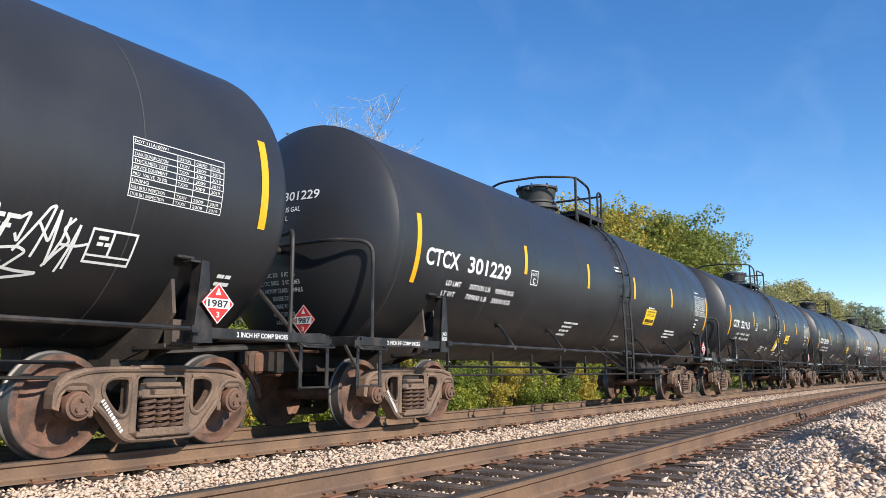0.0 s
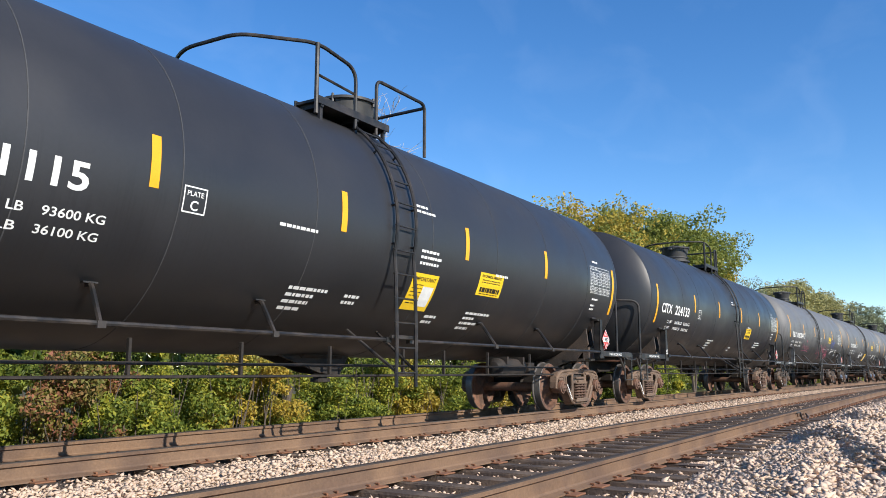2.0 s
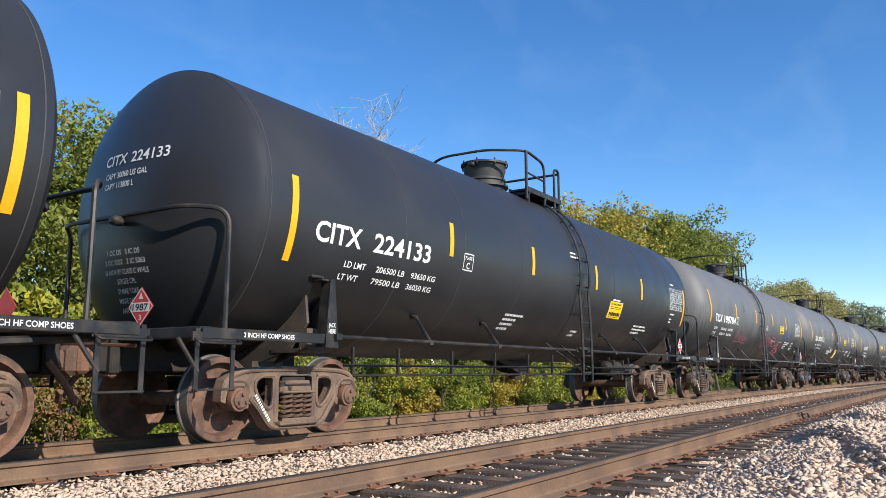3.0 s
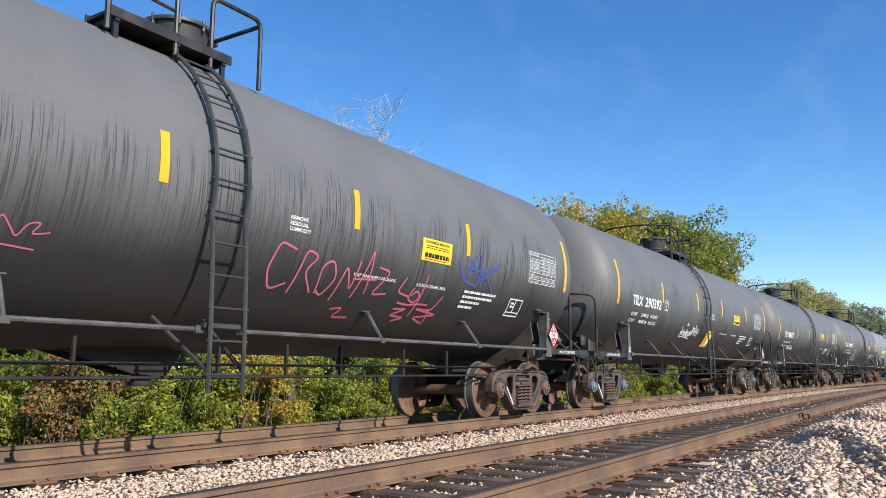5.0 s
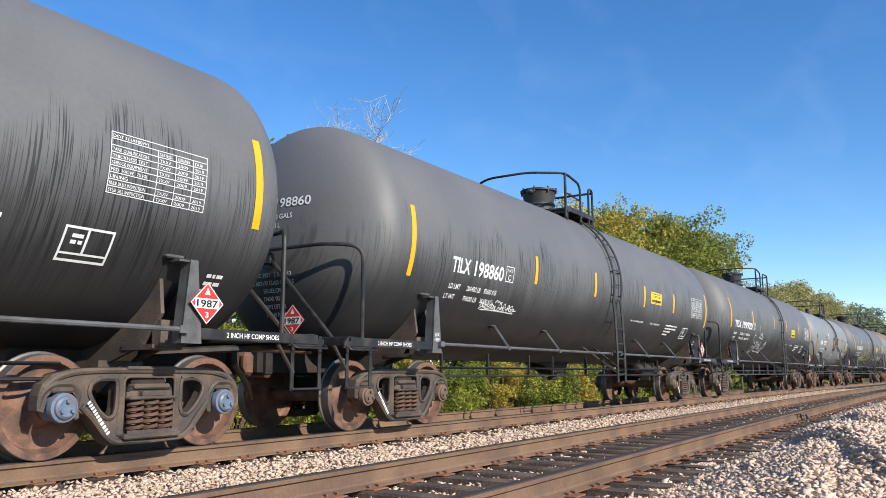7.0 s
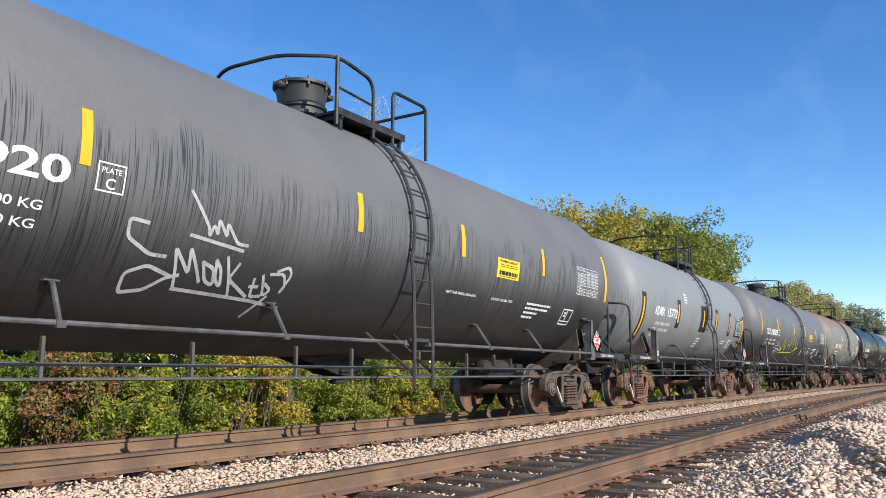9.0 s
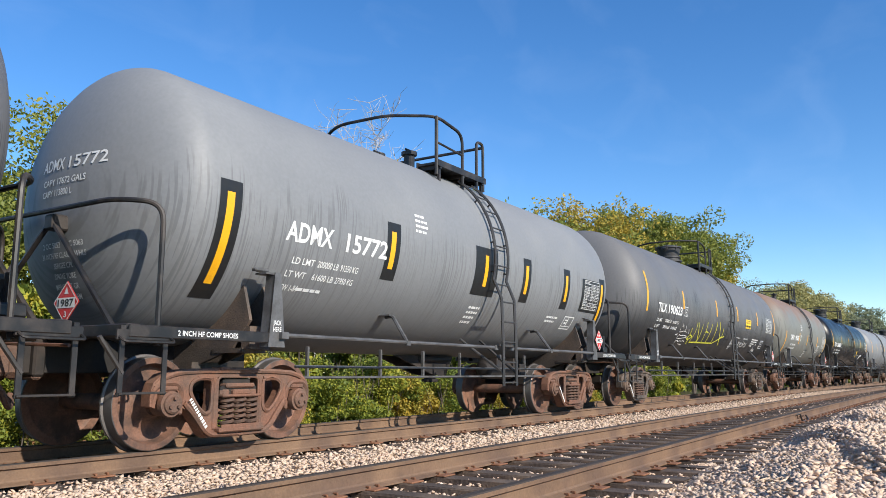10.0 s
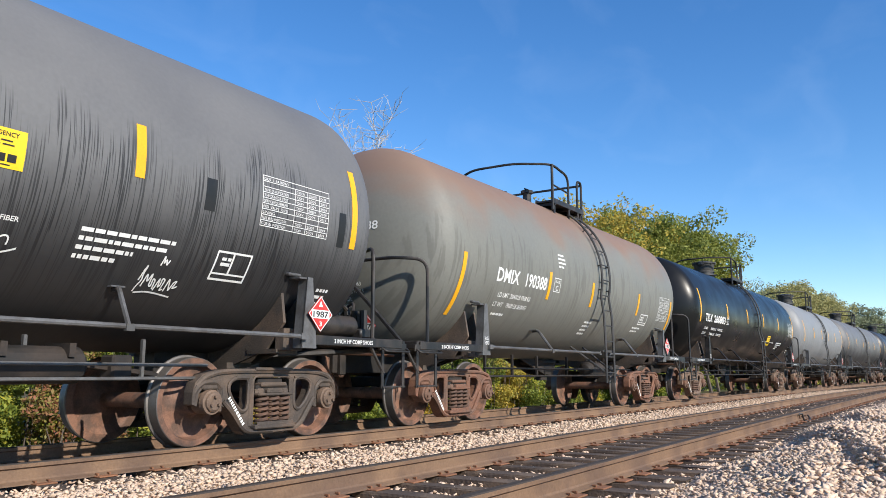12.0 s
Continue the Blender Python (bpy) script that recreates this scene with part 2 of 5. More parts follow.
def thing(name, label, category, m=None, group="", kind=""):
    ob = new(name)
    ob.empty_display_size = .3
    if m is not None:
        ob.matrix_basis = m
    return tagged(ob, label, category, group, kind)


def box(bm, c, s, m=None, bevel=.0):
    g = bmesh.ops.create_cube(bm, size=1.0, matrix=(m or Matrix()) @ Matrix.LocRotScale(c, None, s))
    if bevel:
        e = list({e for v in g["verts"] for e in v.link_edges})
        bmesh.ops.bevel(bm, geom=e, offset=bevel, segments=1, affect='EDGES', profile=.6)


def rod(bm, a, b, r, n=8, r2=None):
    a, b = Vector(a), Vector(b)
    d = b - a
    q = d.to_track_quat('Z', 'Y').to_matrix().to_4x4()
    bmesh.ops.create_cone(bm, cap_ends=True, segments=n, radius1=r, radius2=r if r2 is None else r2, depth=d.length,
                          matrix=Matrix.Translation((a + b) / 2) @ q)


def bend(points, radius=.12, steps=4):
    """Rounds the corners of a line of points."""
    p = [Vector(x) for x in points]
    out = [p[0]]
    for a, b, c in zip(p, p[1:], p[2:]):
        u, w = (a - b), (c - b)
        r = min(radius, u.length * .45, w.length * .45)
        s, e = b + u.normalized() * r, b + w.normalized() * r
        for i in range(steps + 1):
            k = i / steps
            out.append(s.lerp(b, k).lerp(b.lerp(e, k), k))
    return out + [p[-1]]


def pipe(bm, pts, r, n=7, flat=1.0):
    """A tube along a line of points."""
    pts = [Vector(p) for p in pts]
    rings = []
    up = None
    for i, p in enumerate(pts):
        d = (pts[min(i + 1, len(pts) - 1)] - pts[max(i - 1, 0)]).normalized()
        if up is None or abs(up.dot(d)) > .95:
            up = Vector((0, 0, 1)) if abs(d.z) < .9 else Vector((1, 0, 0))
        s = d.cross(up).normalized()
        up = s.cross(d).normalized()
        rr = r[i] if isinstance(r, (list, tuple)) else r
        rings.append([bm.verts.new(p + (s * math.cos(t) + up * math.sin(t) * flat) * rr) for t in [2 * math.pi * j / n for j in range(n)]])
    for a, b in zip(rings, rings[1:]):
        for j in range(n):
            bm.faces.new((a[j], a[(j + 1) % n], b[(j + 1) % n], b[j]))
    bm.faces.new(rings[0][::-1])
    bm.faces.new(rings[-1])


def slab(bm, outline, y0, y1, holes=()):
    """Extrudes an outline in the xz plane from y0 to y1, with holes."""
    edges = []
    for ring in (outline, *holes):
        vs = [bm.verts.new((x, y0, z)) for x, z in ring]
        edges += [bm.edges.new((a, b)) for a, b in zip(vs, vs[1:] + vs[:1])]
    g = bmesh.ops.triangle_fill(bm, use_beauty=True, use_dissolve=False, edges=edges)
    faces = [f for f in g["geom"] if isinstance(f, bmesh.types.BMFace)]
    ex = bmesh.ops.extrude_face_region(bm, geom=faces)
    bmesh.ops.translate(bm, vec=(0, y1 - y0, 0), verts=[v for v in ex["geom"] if isinstance(v, bmesh.types.BMVert)])
    bmesh.ops.recalc_face_normals(bm, faces=bm.faces)


def lathe(bm, profile, n=48, axis='X', c=(0, 0, 0)):
    """Turns a profile of (along, radius) about an axis through c."""
    rings = []
    for a, r in profile:
        ring = []
        for j in range(n if r > 1e-6 else 1):
            t = 2 * math.pi * j / n
            u, w = r * math.cos(t), r * math.sin(t)
            p = {'X': (a, u, w), 'Y': (u, a, w), 'Z': (u, w, a)}[axis]
            ring.append(bm.verts.new(Vector(p) + Vector(c)))
        rings.append(ring)
    for a, b in zip(rings, rings[1:]):
        for j in range(n):
            q = (a[j % len(a)], a[(j + 1) % len(a)], b[(j + 1) % len(b)], b[j % len(b)])
            q = list(dict.fromkeys(q))
            if len(q) > 2:
                bm.faces.new(q)
    bmesh.ops.recalc_face_normals(bm, faces=bm.faces)

# ---------------------------------------------------------------- ground
def ground_height(x, y):
    """Height of the ground sheet: flat beside the tracks, falling away behind the far one."""
    yy = y + x * x / (2 * RADIUS)
    return -.42 - min(1.05, max(0.0, yy - 9.5) * .30)


def grid_mesh(name, xs, ys, mat, rough=.0):
    vs = [(x, y, ground_height(x, y) + rough * (noise.noise((x * 1.3, y * 1.3, 2)) + .5 * noise.noise((x * 4, y * 4, 5)))) for x in xs for y in ys]
    k = len(ys)
    fs = [(i * k + j, (i + 1) * k + j, (i + 1) * k + j + 1, i * k + j + 1) for i in range(len(xs) - 1) for j in range(k - 1)]
    me = bpy.data.meshes.new(name)
    me.from_pydata(vs, [], fs)
    me.materials.append(mat)
    me.polygons.foreach_set("use_smooth", [True] * len(me.polygons))
    return me


def steps(*runs):
    out = []
    for a, b, d in runs:
        n = max(1, round((b - a) / d))
        out += [a + (b - a) * i / n for i in range(n)]
    return out + [runs[-1][1]]


tagged(new("ground", grid_mesh("ground", steps((-2500, -60, 240), (-60, -4, 4), (-4, 40, .5), (40, 120, 2.5), (120, 3000, 240)),
                               steps((-2500, -40, 240), (-40, -8, 4), (-8, 16, .4), (16, 60, 4), (60, 2500, 240)), M["ground"], .03)),
       "rough grassy soil beside the railway", "ground", kind="structure")


# ---------------------------------------------------------------- tracks
def rail_mesh(y, s0, s1):
    prof = [(-.075, -.18), (.075, -.18), (.075, -.168), (.02, -.15), (.009, -.135), (.009, -.05), (.034, -.038), (.037, -.008), (.030, 0),
            (-.030, 0), (-.037, -.008), (-.034, -.038), (-.009, -.05), (-.009, -.135), (-.02, -.15), (-.075, -.168)]
    ss = steps((s0, 60, 1.0), (60, s1, 5.0))
    vs, fs, mi = [], [], []
    for s in ss:
        m = on_track(s, y)
        vs += [m @ Vector((0, p, q)) for p, q in prof]
    k = len(prof)
    for i in range(len(ss) - 1):
        for j in range(k):
            fs.append((i * k + j, i * k + (j + 1) % k, (i + 1) * k + (j + 1) % k, (i + 1) * k + j))
            mi.append(1 if j in (7, 8, 9) else 0)
    me = bpy.data.meshes.new("rail")
    me.from_pydata(vs, [], fs)
    me.materials.append(M["rail"])
    me.materials.append(M["rail_top"])
    me.polygons.foreach_set("material_index", mi)
    me.update()
    return me


def tie_mesh(seed):
    rnd = random.Random(seed)
    bm = bmesh.new()
    box(bm, (0, 0, -.275), (.23, 2.62, .18), bevel=.012)
    for v in bm.verts:
        v.co += Vector((rnd.uniform(-.012, .012), rnd.uniform(-.03, .03), rnd.uniform(-.008, .006)))
    return put("tie", bm, M["tie"])


def plate_mesh():
    bm = bmesh.new()
    box(bm, (0, 0, -.178), (.19, .34, .014), bevel=.004)
    for x, y in ((-.06, -.088), (.05, .088), (.06, -.088), (-.05, .12)):
        box(bm, (x, y, -.170), (.015, .015, .030))
        box(bm, (x, y + (.012 if y < 0 else -.012), -.156), (.022, .034, .010))
    return put("tie_plate", bm, M["plate"])


TIES = [tie_mesh(i) for i in range(6)]
PLATE = plate_mesh()


def build_track(y, s0, pitch, label, seed):
    rnd = random.Random(seed)
    track = thing("railway_track", label, "railway track", kind="structure")
    for side in (-1, 1):
        part("rail", rail_mesh(y + side * GAUGE / 2, -40, 420), track, "rust brown steel rail with a worn head")
    for i in range(300):
        s = s0 + i * pitch
        m = on_track(s + rnd.uniform(-.02, .02), y + rnd.uniform(-.03, .03), rnd.uniform(-.004, .0), 90 * 0 + rnd.uniform(-1, 1))
        part("tie", TIES[rnd.randrange(6)], track, m=m)
        if s < 40:
            for side in (-1, 1):
                part("tie_plate", PLATE, track, m=on_track(s, y + side * GAUGE / 2))
    return track


build_track(TRAIN_Y, -9.96, .58, "rusty track under the train with timber ties", 1)
build_track(NEAR_Y, -9.32, .52, "rusty empty track with dark timber ties", 2)


def bond_cable():
    """The looped signal bond wire at a rail joint."""
    t = thing("bond_cable", "dark looped cable bonding a rail joint", "cable", on_track(17.2, NEAR_Y - GAUGE / 2))
    bm = bmesh.new()
    pipe(bm, bend([(-.5, -.03, -.05), (-.45, -.09, -.02), (-.40, -.11, -.16), (-.1, -.12, -.19), (.35, -.12, -.18), (.5, -.05, -.1)], .12, 5), .018)
    part("cable", put("cable", bm, M["fitting"], True), t)
    bm = bmesh.new()
    box(bm, (0, -.024, -.09), (.6, .022, .075), bevel=.006)
    for x in (-.22, -.08, .08, .22):
        rod(bm, (x, -.03, -.09), (x, -.065, -.09), .016, 6)
    part("joint_bar", put("joint_bar", bm, M["rail"]), t, "bolted rusty joint bar")


bond_cable()


def stones(name, label, count, place, mat, size=(.018, .036), seed=3):
    """Loose crushed stones as one mesh of jittered, angular lumps."""
    rng = np.random.default_rng(seed)
    base = 1.35 * np.array([(1, .2, 0), (-1, -.2, 0), (-.2, 1, 0), (.2, -1, 0), (.1, 0, .8), (-.1, 0, -.8)])
    tri = np.array([(0, 2, 4), (2, 1, 4), (1, 3, 4), (3, 0, 4), (2, 0, 5), (1, 2, 5), (3, 1, 5), (0, 3, 5)])
    pts = place(rng, count)
    n = len(pts)
    v = base[None] * (1 + rng.uniform(-.4, .3, (n, 6, 3))) + rng.uniform(-.35, .35, (n, 6, 3))
    v = v * rng.uniform(.55, 1.45, (n, 1, 3)) * np.array((1.15, 1.15, .62))
    a = np.stack([rng.normal(0, .38, n), rng.normal(0, .38, n), rng.uniform(0, 2 * np.pi, n)], 1)
    for k, (i, j) in enumerate(((1, 2), (0, 2), (0, 1))):
        c, s = np.cos(a[:, k])[:, None], np.sin(a[:, k])[:, None]
        vi, vj = v[:, :, i] * c - v[:, :, j] * s, v[:, :, i] * s + v[:, :, j] * c
        v[:, :, i], v[:, :, j] = vi, vj
    v = v * (rng.uniform(*size, n) * np.where(rng.random(n) < .08, 1.4, 1))[:, None, None] + pts[:, None, :]
    me = bpy.data.meshes.new(name)
    f = (tri[None] + 6 * np.arange(n)[:, None, None]).reshape(-1, 3)
    me.vertices.add(n * 6)
    me.vertices.foreach_set("co", v.reshape(-1))
    me.loops.add(f.size)
    me.loops.foreach_set("vertex_index", f.reshape(-1))
    me.polygons.add(len(f))
    me.polygons.foreach_set("loop_start", np.arange(0, f.size, 3))
    me.update(calc_edges=True)
    me.validate()
    me.materials.append(mat)
    return tagged(new(name, me), label, "ballast", kind="stuff")


def spread(s0, s1, y0, y1, top, power=1.0):
    """Random places over a stretch of the line, denser towards its near end; top gives the height."""
    def place(rng, n):
        s = s0 + (s1 - s0) * rng.random(n) ** power
        y = rng.uniform(y0, y1, n) if not callable(y0) else y0(rng, s, n)
        a, r = s / RADIUS, RADIUS + y
        x, w = r * np.sin(a), r * np.cos(a) - RADIUS
        return np.stack([x, w, top(s, y, rng, n)], 1)
    return place


MID = (NEAR_Y + TRAIN_Y) / 2


def bank_edge(s):
    """Where the stone bank meets the ends of the ties."""
    return 1.55 + .48 * np.clip((s - 4.0) / 2.2, 0, 1) + .07 * np.sin(s * 1.7)


def bank_height(s, y):
    """A heap, and behind it two ridges whose steep flanks face away from the sun."""
    d = bank_edge(s) - y
    q = s - (4.05 + 4.1 * y) + .35 * np.sin(y * 5.0 + s * .9)
    ridge = .095 * np.clip(q / .6, 0, 1) * (1 - np.clip((q - 1.3) / 3.2, 0, 1)) + .09 * np.clip((q - 3.2) / .6, 0, 1) * (1 - np.clip((q - 5.0) / 6.0, 0, 1))
    return -.235 + .33 * np.clip(d, 0, 1.1) + .03 * np.sin(s * 2.3) * np.sin(y * 3.1) + ridge * np.clip(d / .45, 0, 1)


def bed_height(s, y):
    z = np.full_like(s, -.252)
    mid = (y > NEAR_Y + .8) & (y < TRAIN_Y - .8)
    z = np.where(mid, -.240 + .058 * np.clip(1 - np.abs(y - MID) / .7, 0, 1), z)
    z = np.where(y > TRAIN_Y + 1.3, -.240 - .18 * np.clip((y - TRAIN_Y - 1.3) / .9, 0, 1.2), z)
    return np.where(y < bank_edge(s), bank_height(s, y) - .012, z)


def ballast_bed():
    ss = np.array(steps((-12, 2, 1.0), (2, 30, .2), (30, 60, 1.0), (60, 420, 6.0)))
    ys = np.array(steps((-1.6, 10.0, .1)))
    s, y = np.meshgrid(ss, ys, indexing="ij")
    z = bed_height(s, y) + np.where(s < 40, .012, 0) * np.sin(s * 37 + y * 23) * np.sin(y * 41 - s * 11)
    a, r = s / RADIUS, RADIUS + y
    v = np.stack([r * np.sin(a), r * np.cos(a) - RADIUS, z], 2).reshape(-1, 3)
    k = len(ys)
    f = [(i * k + j, (i + 1) * k + j, (i + 1) * k + j + 1, i * k + j + 1) for i in range(len(ss) - 1) for j in range(k - 1)]
    me = bpy.data.meshes.new("ballast_bed")
    me.from_pydata(v.tolist(), [], f)
    me.materials.append(M["bed"])
    return tagged(new("ballast_bed", me), "bed of packed pale stones under both tracks", "ballast bed", kind="structure")


ballast_bed()
stones("ballast_between_tracks", "pale crushed stone ballast heaped between the tracks", 50000,
       spread(1.5, 50, NEAR_Y + .9, TRAIN_Y - 1.02, lambda s, y, rng, n: -.215 + .05 * np.clip(1 - np.abs(y - MID) / .7, 0, 1)
              + .018 * rng.standard_normal(n), 1.8), M["stone"], (.011, .024), 3)
stones("ballast_in_near_track", "small stones lying between the dark ties", 17000,
       spread(2.0, 45, NEAR_Y - 1.34, NEAR_Y + .9, lambda s, y, rng, n: -.238 + .014 * rng.standard_normal(n) + .02 * np.clip((s - 14) / 8, 0, 1), 1.8), M["stone"], (.009, .021), 4)
stones("ballast_in_train_track", "grimy stones between the ties under the train", 9000,
       spread(0.0, 45, TRAIN_Y - 1.3, TRAIN_Y + 1.6, lambda s, y, rng, n: -.222 + .016 * rng.standard_normal(n), 1.6), M["stone"], (.011, .024), 5)


def bank_place(rng, n):
    s = 4.2 + 26.0 * rng.random(n) ** 1.9
    low = .045 * s - .15
    y = low + (bank_edge(s) + .2 - low) * rng.random(n)
    z = bank_height(s, y) + .012 * rng.standard_normal(n)
    a, r = s / RADIUS, RADIUS + y
    return np.stack([r * np.sin(a), r * np.cos(a) - RADIUS, z], 1)


stones("ballast_bank", "bank of pale crushed limestone beside the near track", 76000, bank_place, M["stone"], (.0095, .0215), 6)

# ---------------------------------------------------------------- tank cars
ZC = 2.61                 # height of the tank's axis
CACHE = {}


def shared(key, make):
    if key not in CACHE:
        CACHE[key] = make()
    return CACHE[key]


class Shell:
    """Maps flat lettering onto the side of a tank."""
    def __init__(self, r, zc=ZC):
        self.r, self.zc = r, zc

    def at(self, x, z, off=.004):
        a = math.asin(max(-1, min(1, (z - self.zc) / self.r)))
        return Vector((x, -(self.r + off) * math.cos(a), self.zc + (self.r + off) * math.sin(a)))

    def bow(self, x, z0, d, off=.004):
        a = math.asin(max(-1, min(1, (z0 - self.zc) / self.r))) + d / self.r
        return Vector((x, -(self.r + off) * math.cos(a), self.zc + (self.r + off) * math.sin(a)))


def patch(bm, sh, x0, x1, z0, z1, off=.004, n=0):
    n = n or max(1, round(abs(z1 - z0) / .08))
    rows = [[bm.verts.new(sh.at(x, z0 + (z1 - z0) * i / n, off)) for x in (x0, x1)] for i in range(n + 1)]
    for a, b in zip(rows, rows[1:]):
        bm.faces.new((a[0], a[1], b[1], b[0]))


def letters(body, size, bold=.0):
    """The outline of a word as a flat mesh, in the built-in font."""
    cu = bpy.data.curves.new("lettering", 'FONT')
    cu.body, cu.size, cu.offset, cu.resolution_u = body, size, bold, 3
    ob = bpy.data.objects.new("lettering", cu)
    scene.collection.objects.link(ob)
    me = bpy.data.meshes.new_from_object(ob)
    bm = bmesh.new()
    bm.from_mesh(me)
    bpy.data.objects.remove(ob)
    bpy.data.curves.remove(cu)
    bpy.data.meshes.remove(me)
    return bm


def write(out, body, width, height, place, bold=.02, cut=.07):
    """Adds a word of that width and capital height; place maps (x, d) to space."""
    if not body:
        return
    bm = letters(body, 1.0, bold)
    xs = [v.co.x for v in bm.verts]
    ys = [v.co.y for v in bm.verts]
    x0, kx = min(xs), width / max(1e-6, max(xs) - min(xs))
    ky = height / .73
    if height > cut:
        for i in range(1, int(height / cut) + 1):
            bmesh.ops.bisect_plane(bm, geom=bm.verts[:] + bm.edges[:] + bm.faces[:], plane_co=(0, i * cut / ky, 0), plane_no=(0, 1, 0))
    vs = {v: out.verts.new(place((v.co.x - x0) * kx, v.co.y * ky)) for v in bm.verts}
    for f in bm.faces:
        out.faces.new([vs[v] for v in f.verts])
    bm.free()


def side_text(sh, body, x, z, width, height, bold=.02, off=.004, out=None):
    bm = out or bmesh.new()
    write(bm, body, width, height, lambda u, d: sh.bow(x + u, z, d, off), bold)
    return bm


def bars(sh, bm, x, z, rows, height, gap, rnd, off=.004, split=.6):
    """Rows of short bars for lettering too small to read."""
    for i, w in enumerate(rows):
        u, zz = x, z - i * gap
        while u < x + w - .02:
            k = min(rnd.uniform(.03, .12), x + w - u)
            patch(bm, sh, u, u + k, zz - height, zz, off, 1)
            u += k + .016


def ring(x0, r, w, n=64):
    bm = bmesh.new()
    lathe(bm, [(x0 - w / 2, r - .002), (x0 - w / 2, r + .004), (x0 + w / 2, r + .004), (x0 + w / 2, r - .002)], n, 'X', (0, 0, ZC))
    return bm


def head_x(q, r, domed):
    """How far a tank's head stands out beyond its seam at q of its radius: a half ellipse, or a shallower one with a sharp rim."""
    return .44 * r * math.sqrt(max(0, 1 - q * q)) if domed else .03 + .53 * max(0, 1 - q * q) ** .8


def tank_mesh(half, r, mat, domed):
    bm = bmesh.new()
    qs = [math.sin(math.pi / 2 * i / 14) for i in range(14)]
    prof = [(-half - head_x(q, r, domed), q * r) for q in qs] + ([] if domed else [(-half - .05, .994 * r)]) + [(-half, r)]
    mid = [(-half + 2 * half * i / 8, r) for i in range(1, 8)]
    lathe(bm, prof + mid + [(-a, q) for a, q in reversed(prof)], 96, 'X', (0, 0, ZC))
    return put("tank", bm, mat, True)


def wheelset_mesh():
    bm = bmesh.new()
    half = [(-1.10, 0), (-1.10, .07), (-.88, .075), (-.87, .12), (-.79, .15), (-.735, .20), (-.715, .30), (-.735, .362), (-.80, .385), (-.83, .393), (-.83, .45),
            (-.822, .457), (-.705, .462), (-.697, .482), (-.68, .486), (-.668, .475), (-.665, .39), (-.68, .37), (-.685, .32), (-.68, .2), (-.65, .13),
            (-.64, .085)]
    lathe(bm, half + [(-a, q) for a, q in reversed(half)], 40, 'Y')
    for f in bm.faces:
        c = f.calc_center_median()
        f.material_index = 1 if math.hypot(c.x, c.z) > .4505 else 0
    return put("wheelset", bm, [M["wheel"], M["tread"]], True)


def side_frame_mesh(mat):
    """Cast side frame: a box-section top chord, pedestals arched over the bearings, and two slanting arms that carry the spring seat."""
    bm = bmesh.new()
    half = [(0, .80), (.52, .80), (.80, .785), (.98, .74), (1.07, .66), (1.10, .56), (1.10, .44), (1.04, .42), (1.02, .55), (.97, .60), (.81, .60), (.76, .55),
            (.74, .43), (.69, .40), (.64, .38), (.56, .28), (.45, .14), (.38, .10), (0, .095)]
    out = half + [(-x, z) for x, z in reversed(half) if x > 0]
    mid = [(-.285, .175), (.285, .175), (.285, .715), (-.285, .715)]
    tri = [(.355, .70), (.54, .70), (.62, .66), (.64, .58), (.60, .50), (.52, .40), (.44, .34), (.375, .36), (.355, .44)]
    slab(bm, out, -.06, .07, [mid, tri, [(-x, z) for x, z in tri]])
    # flanges round the windows, along the chords and down the arms
    for ring_, r in ((mid, .014), (tri, .022), ([(-x, z) for x, z in tri], .022)):
        pipe(bm, bend([(x, -.062, z) for x, z in ring_ + ring_[:2]], .06, 3), r, 6)
    pipe(bm, bend([(-1.05, -.05, .62), (-.96, -.062, .71), (-.78, -.065, .76), (-.5, -.065, .775), (.5, -.065, .775), (.78, -.065, .76), (.96, -.062, .71), (1.05, -.05, .62)], .1, 3), .026, 6)
    for sx in (-1, 1):
        pipe(bm, bend([(sx * .70, -.055, .46), (sx * .60, -.075, .36), (sx * .46, -.08, .19), (sx * .37, -.075, .135), (0, -.07, .125)], .1, 4), .036, 7, .8)
        pipe(bm, bend([(sx * 1.075, -.03, .44), (sx * 1.075, -.05, .58), (sx * .98, -.06, .66), (sx * .80, -.06, .66), (sx * .73, -.05, .58), (sx * .725, -.03, .45)], .09, 3), .03, 6)
        box(bm, (sx * .315, .01, .44), (.055, .17, .52), bevel=.012)
        box(bm, (sx * .89, .0, .605), (.20, .17, .05), bevel=.015)
        box(bm, (sx * .735, .0, .40), (.05, .13, .10), bevel=.012)
        box(bm, (sx * .19, -.03, .545), (.13, .13, .11), m=Matrix.Identity(4), bevel=.03)
    box(bm, (0, -.02, .795), (.56, .17, .035), bevel=.01)
    box(bm, (0, -.05, .625), (.40, .12, .05), bevel=.015)
    box(bm, (0, -.07, .555), (.24, .12, .06), bevel=.015)
    box(bm, (0, -.085, .52), (.54, .11, .03), bevel=.01)
    box(bm, (0, -.04, .175), (.62, .22, .05), bevel=.012)
    box(bm, (0, -.135, .21), (.56, .02, .04), bevel=.006)
    return put("side_frame", bm, mat)


def bearing_mesh(mat):
    bm = bmesh.new()
    lathe(bm, [(-.15, 0), (-.15, .05), (-.155, .075), (-.14, .095), (-.12, .10), (-.115, .125), (-.06, .13), (-.05, .118), (.08, .118), (.08, 0)], 20, 'Y')
    for k in range(3):
        a = math.radians(90 + 120 * k)
        rod(bm, (.055 * math.cos(a), -.145, .055 * math.sin(a)), (.055 * math.cos(a), -.175, .055 * math.sin(a)), .018, 6)
    return put("bearing", bm, mat, True)


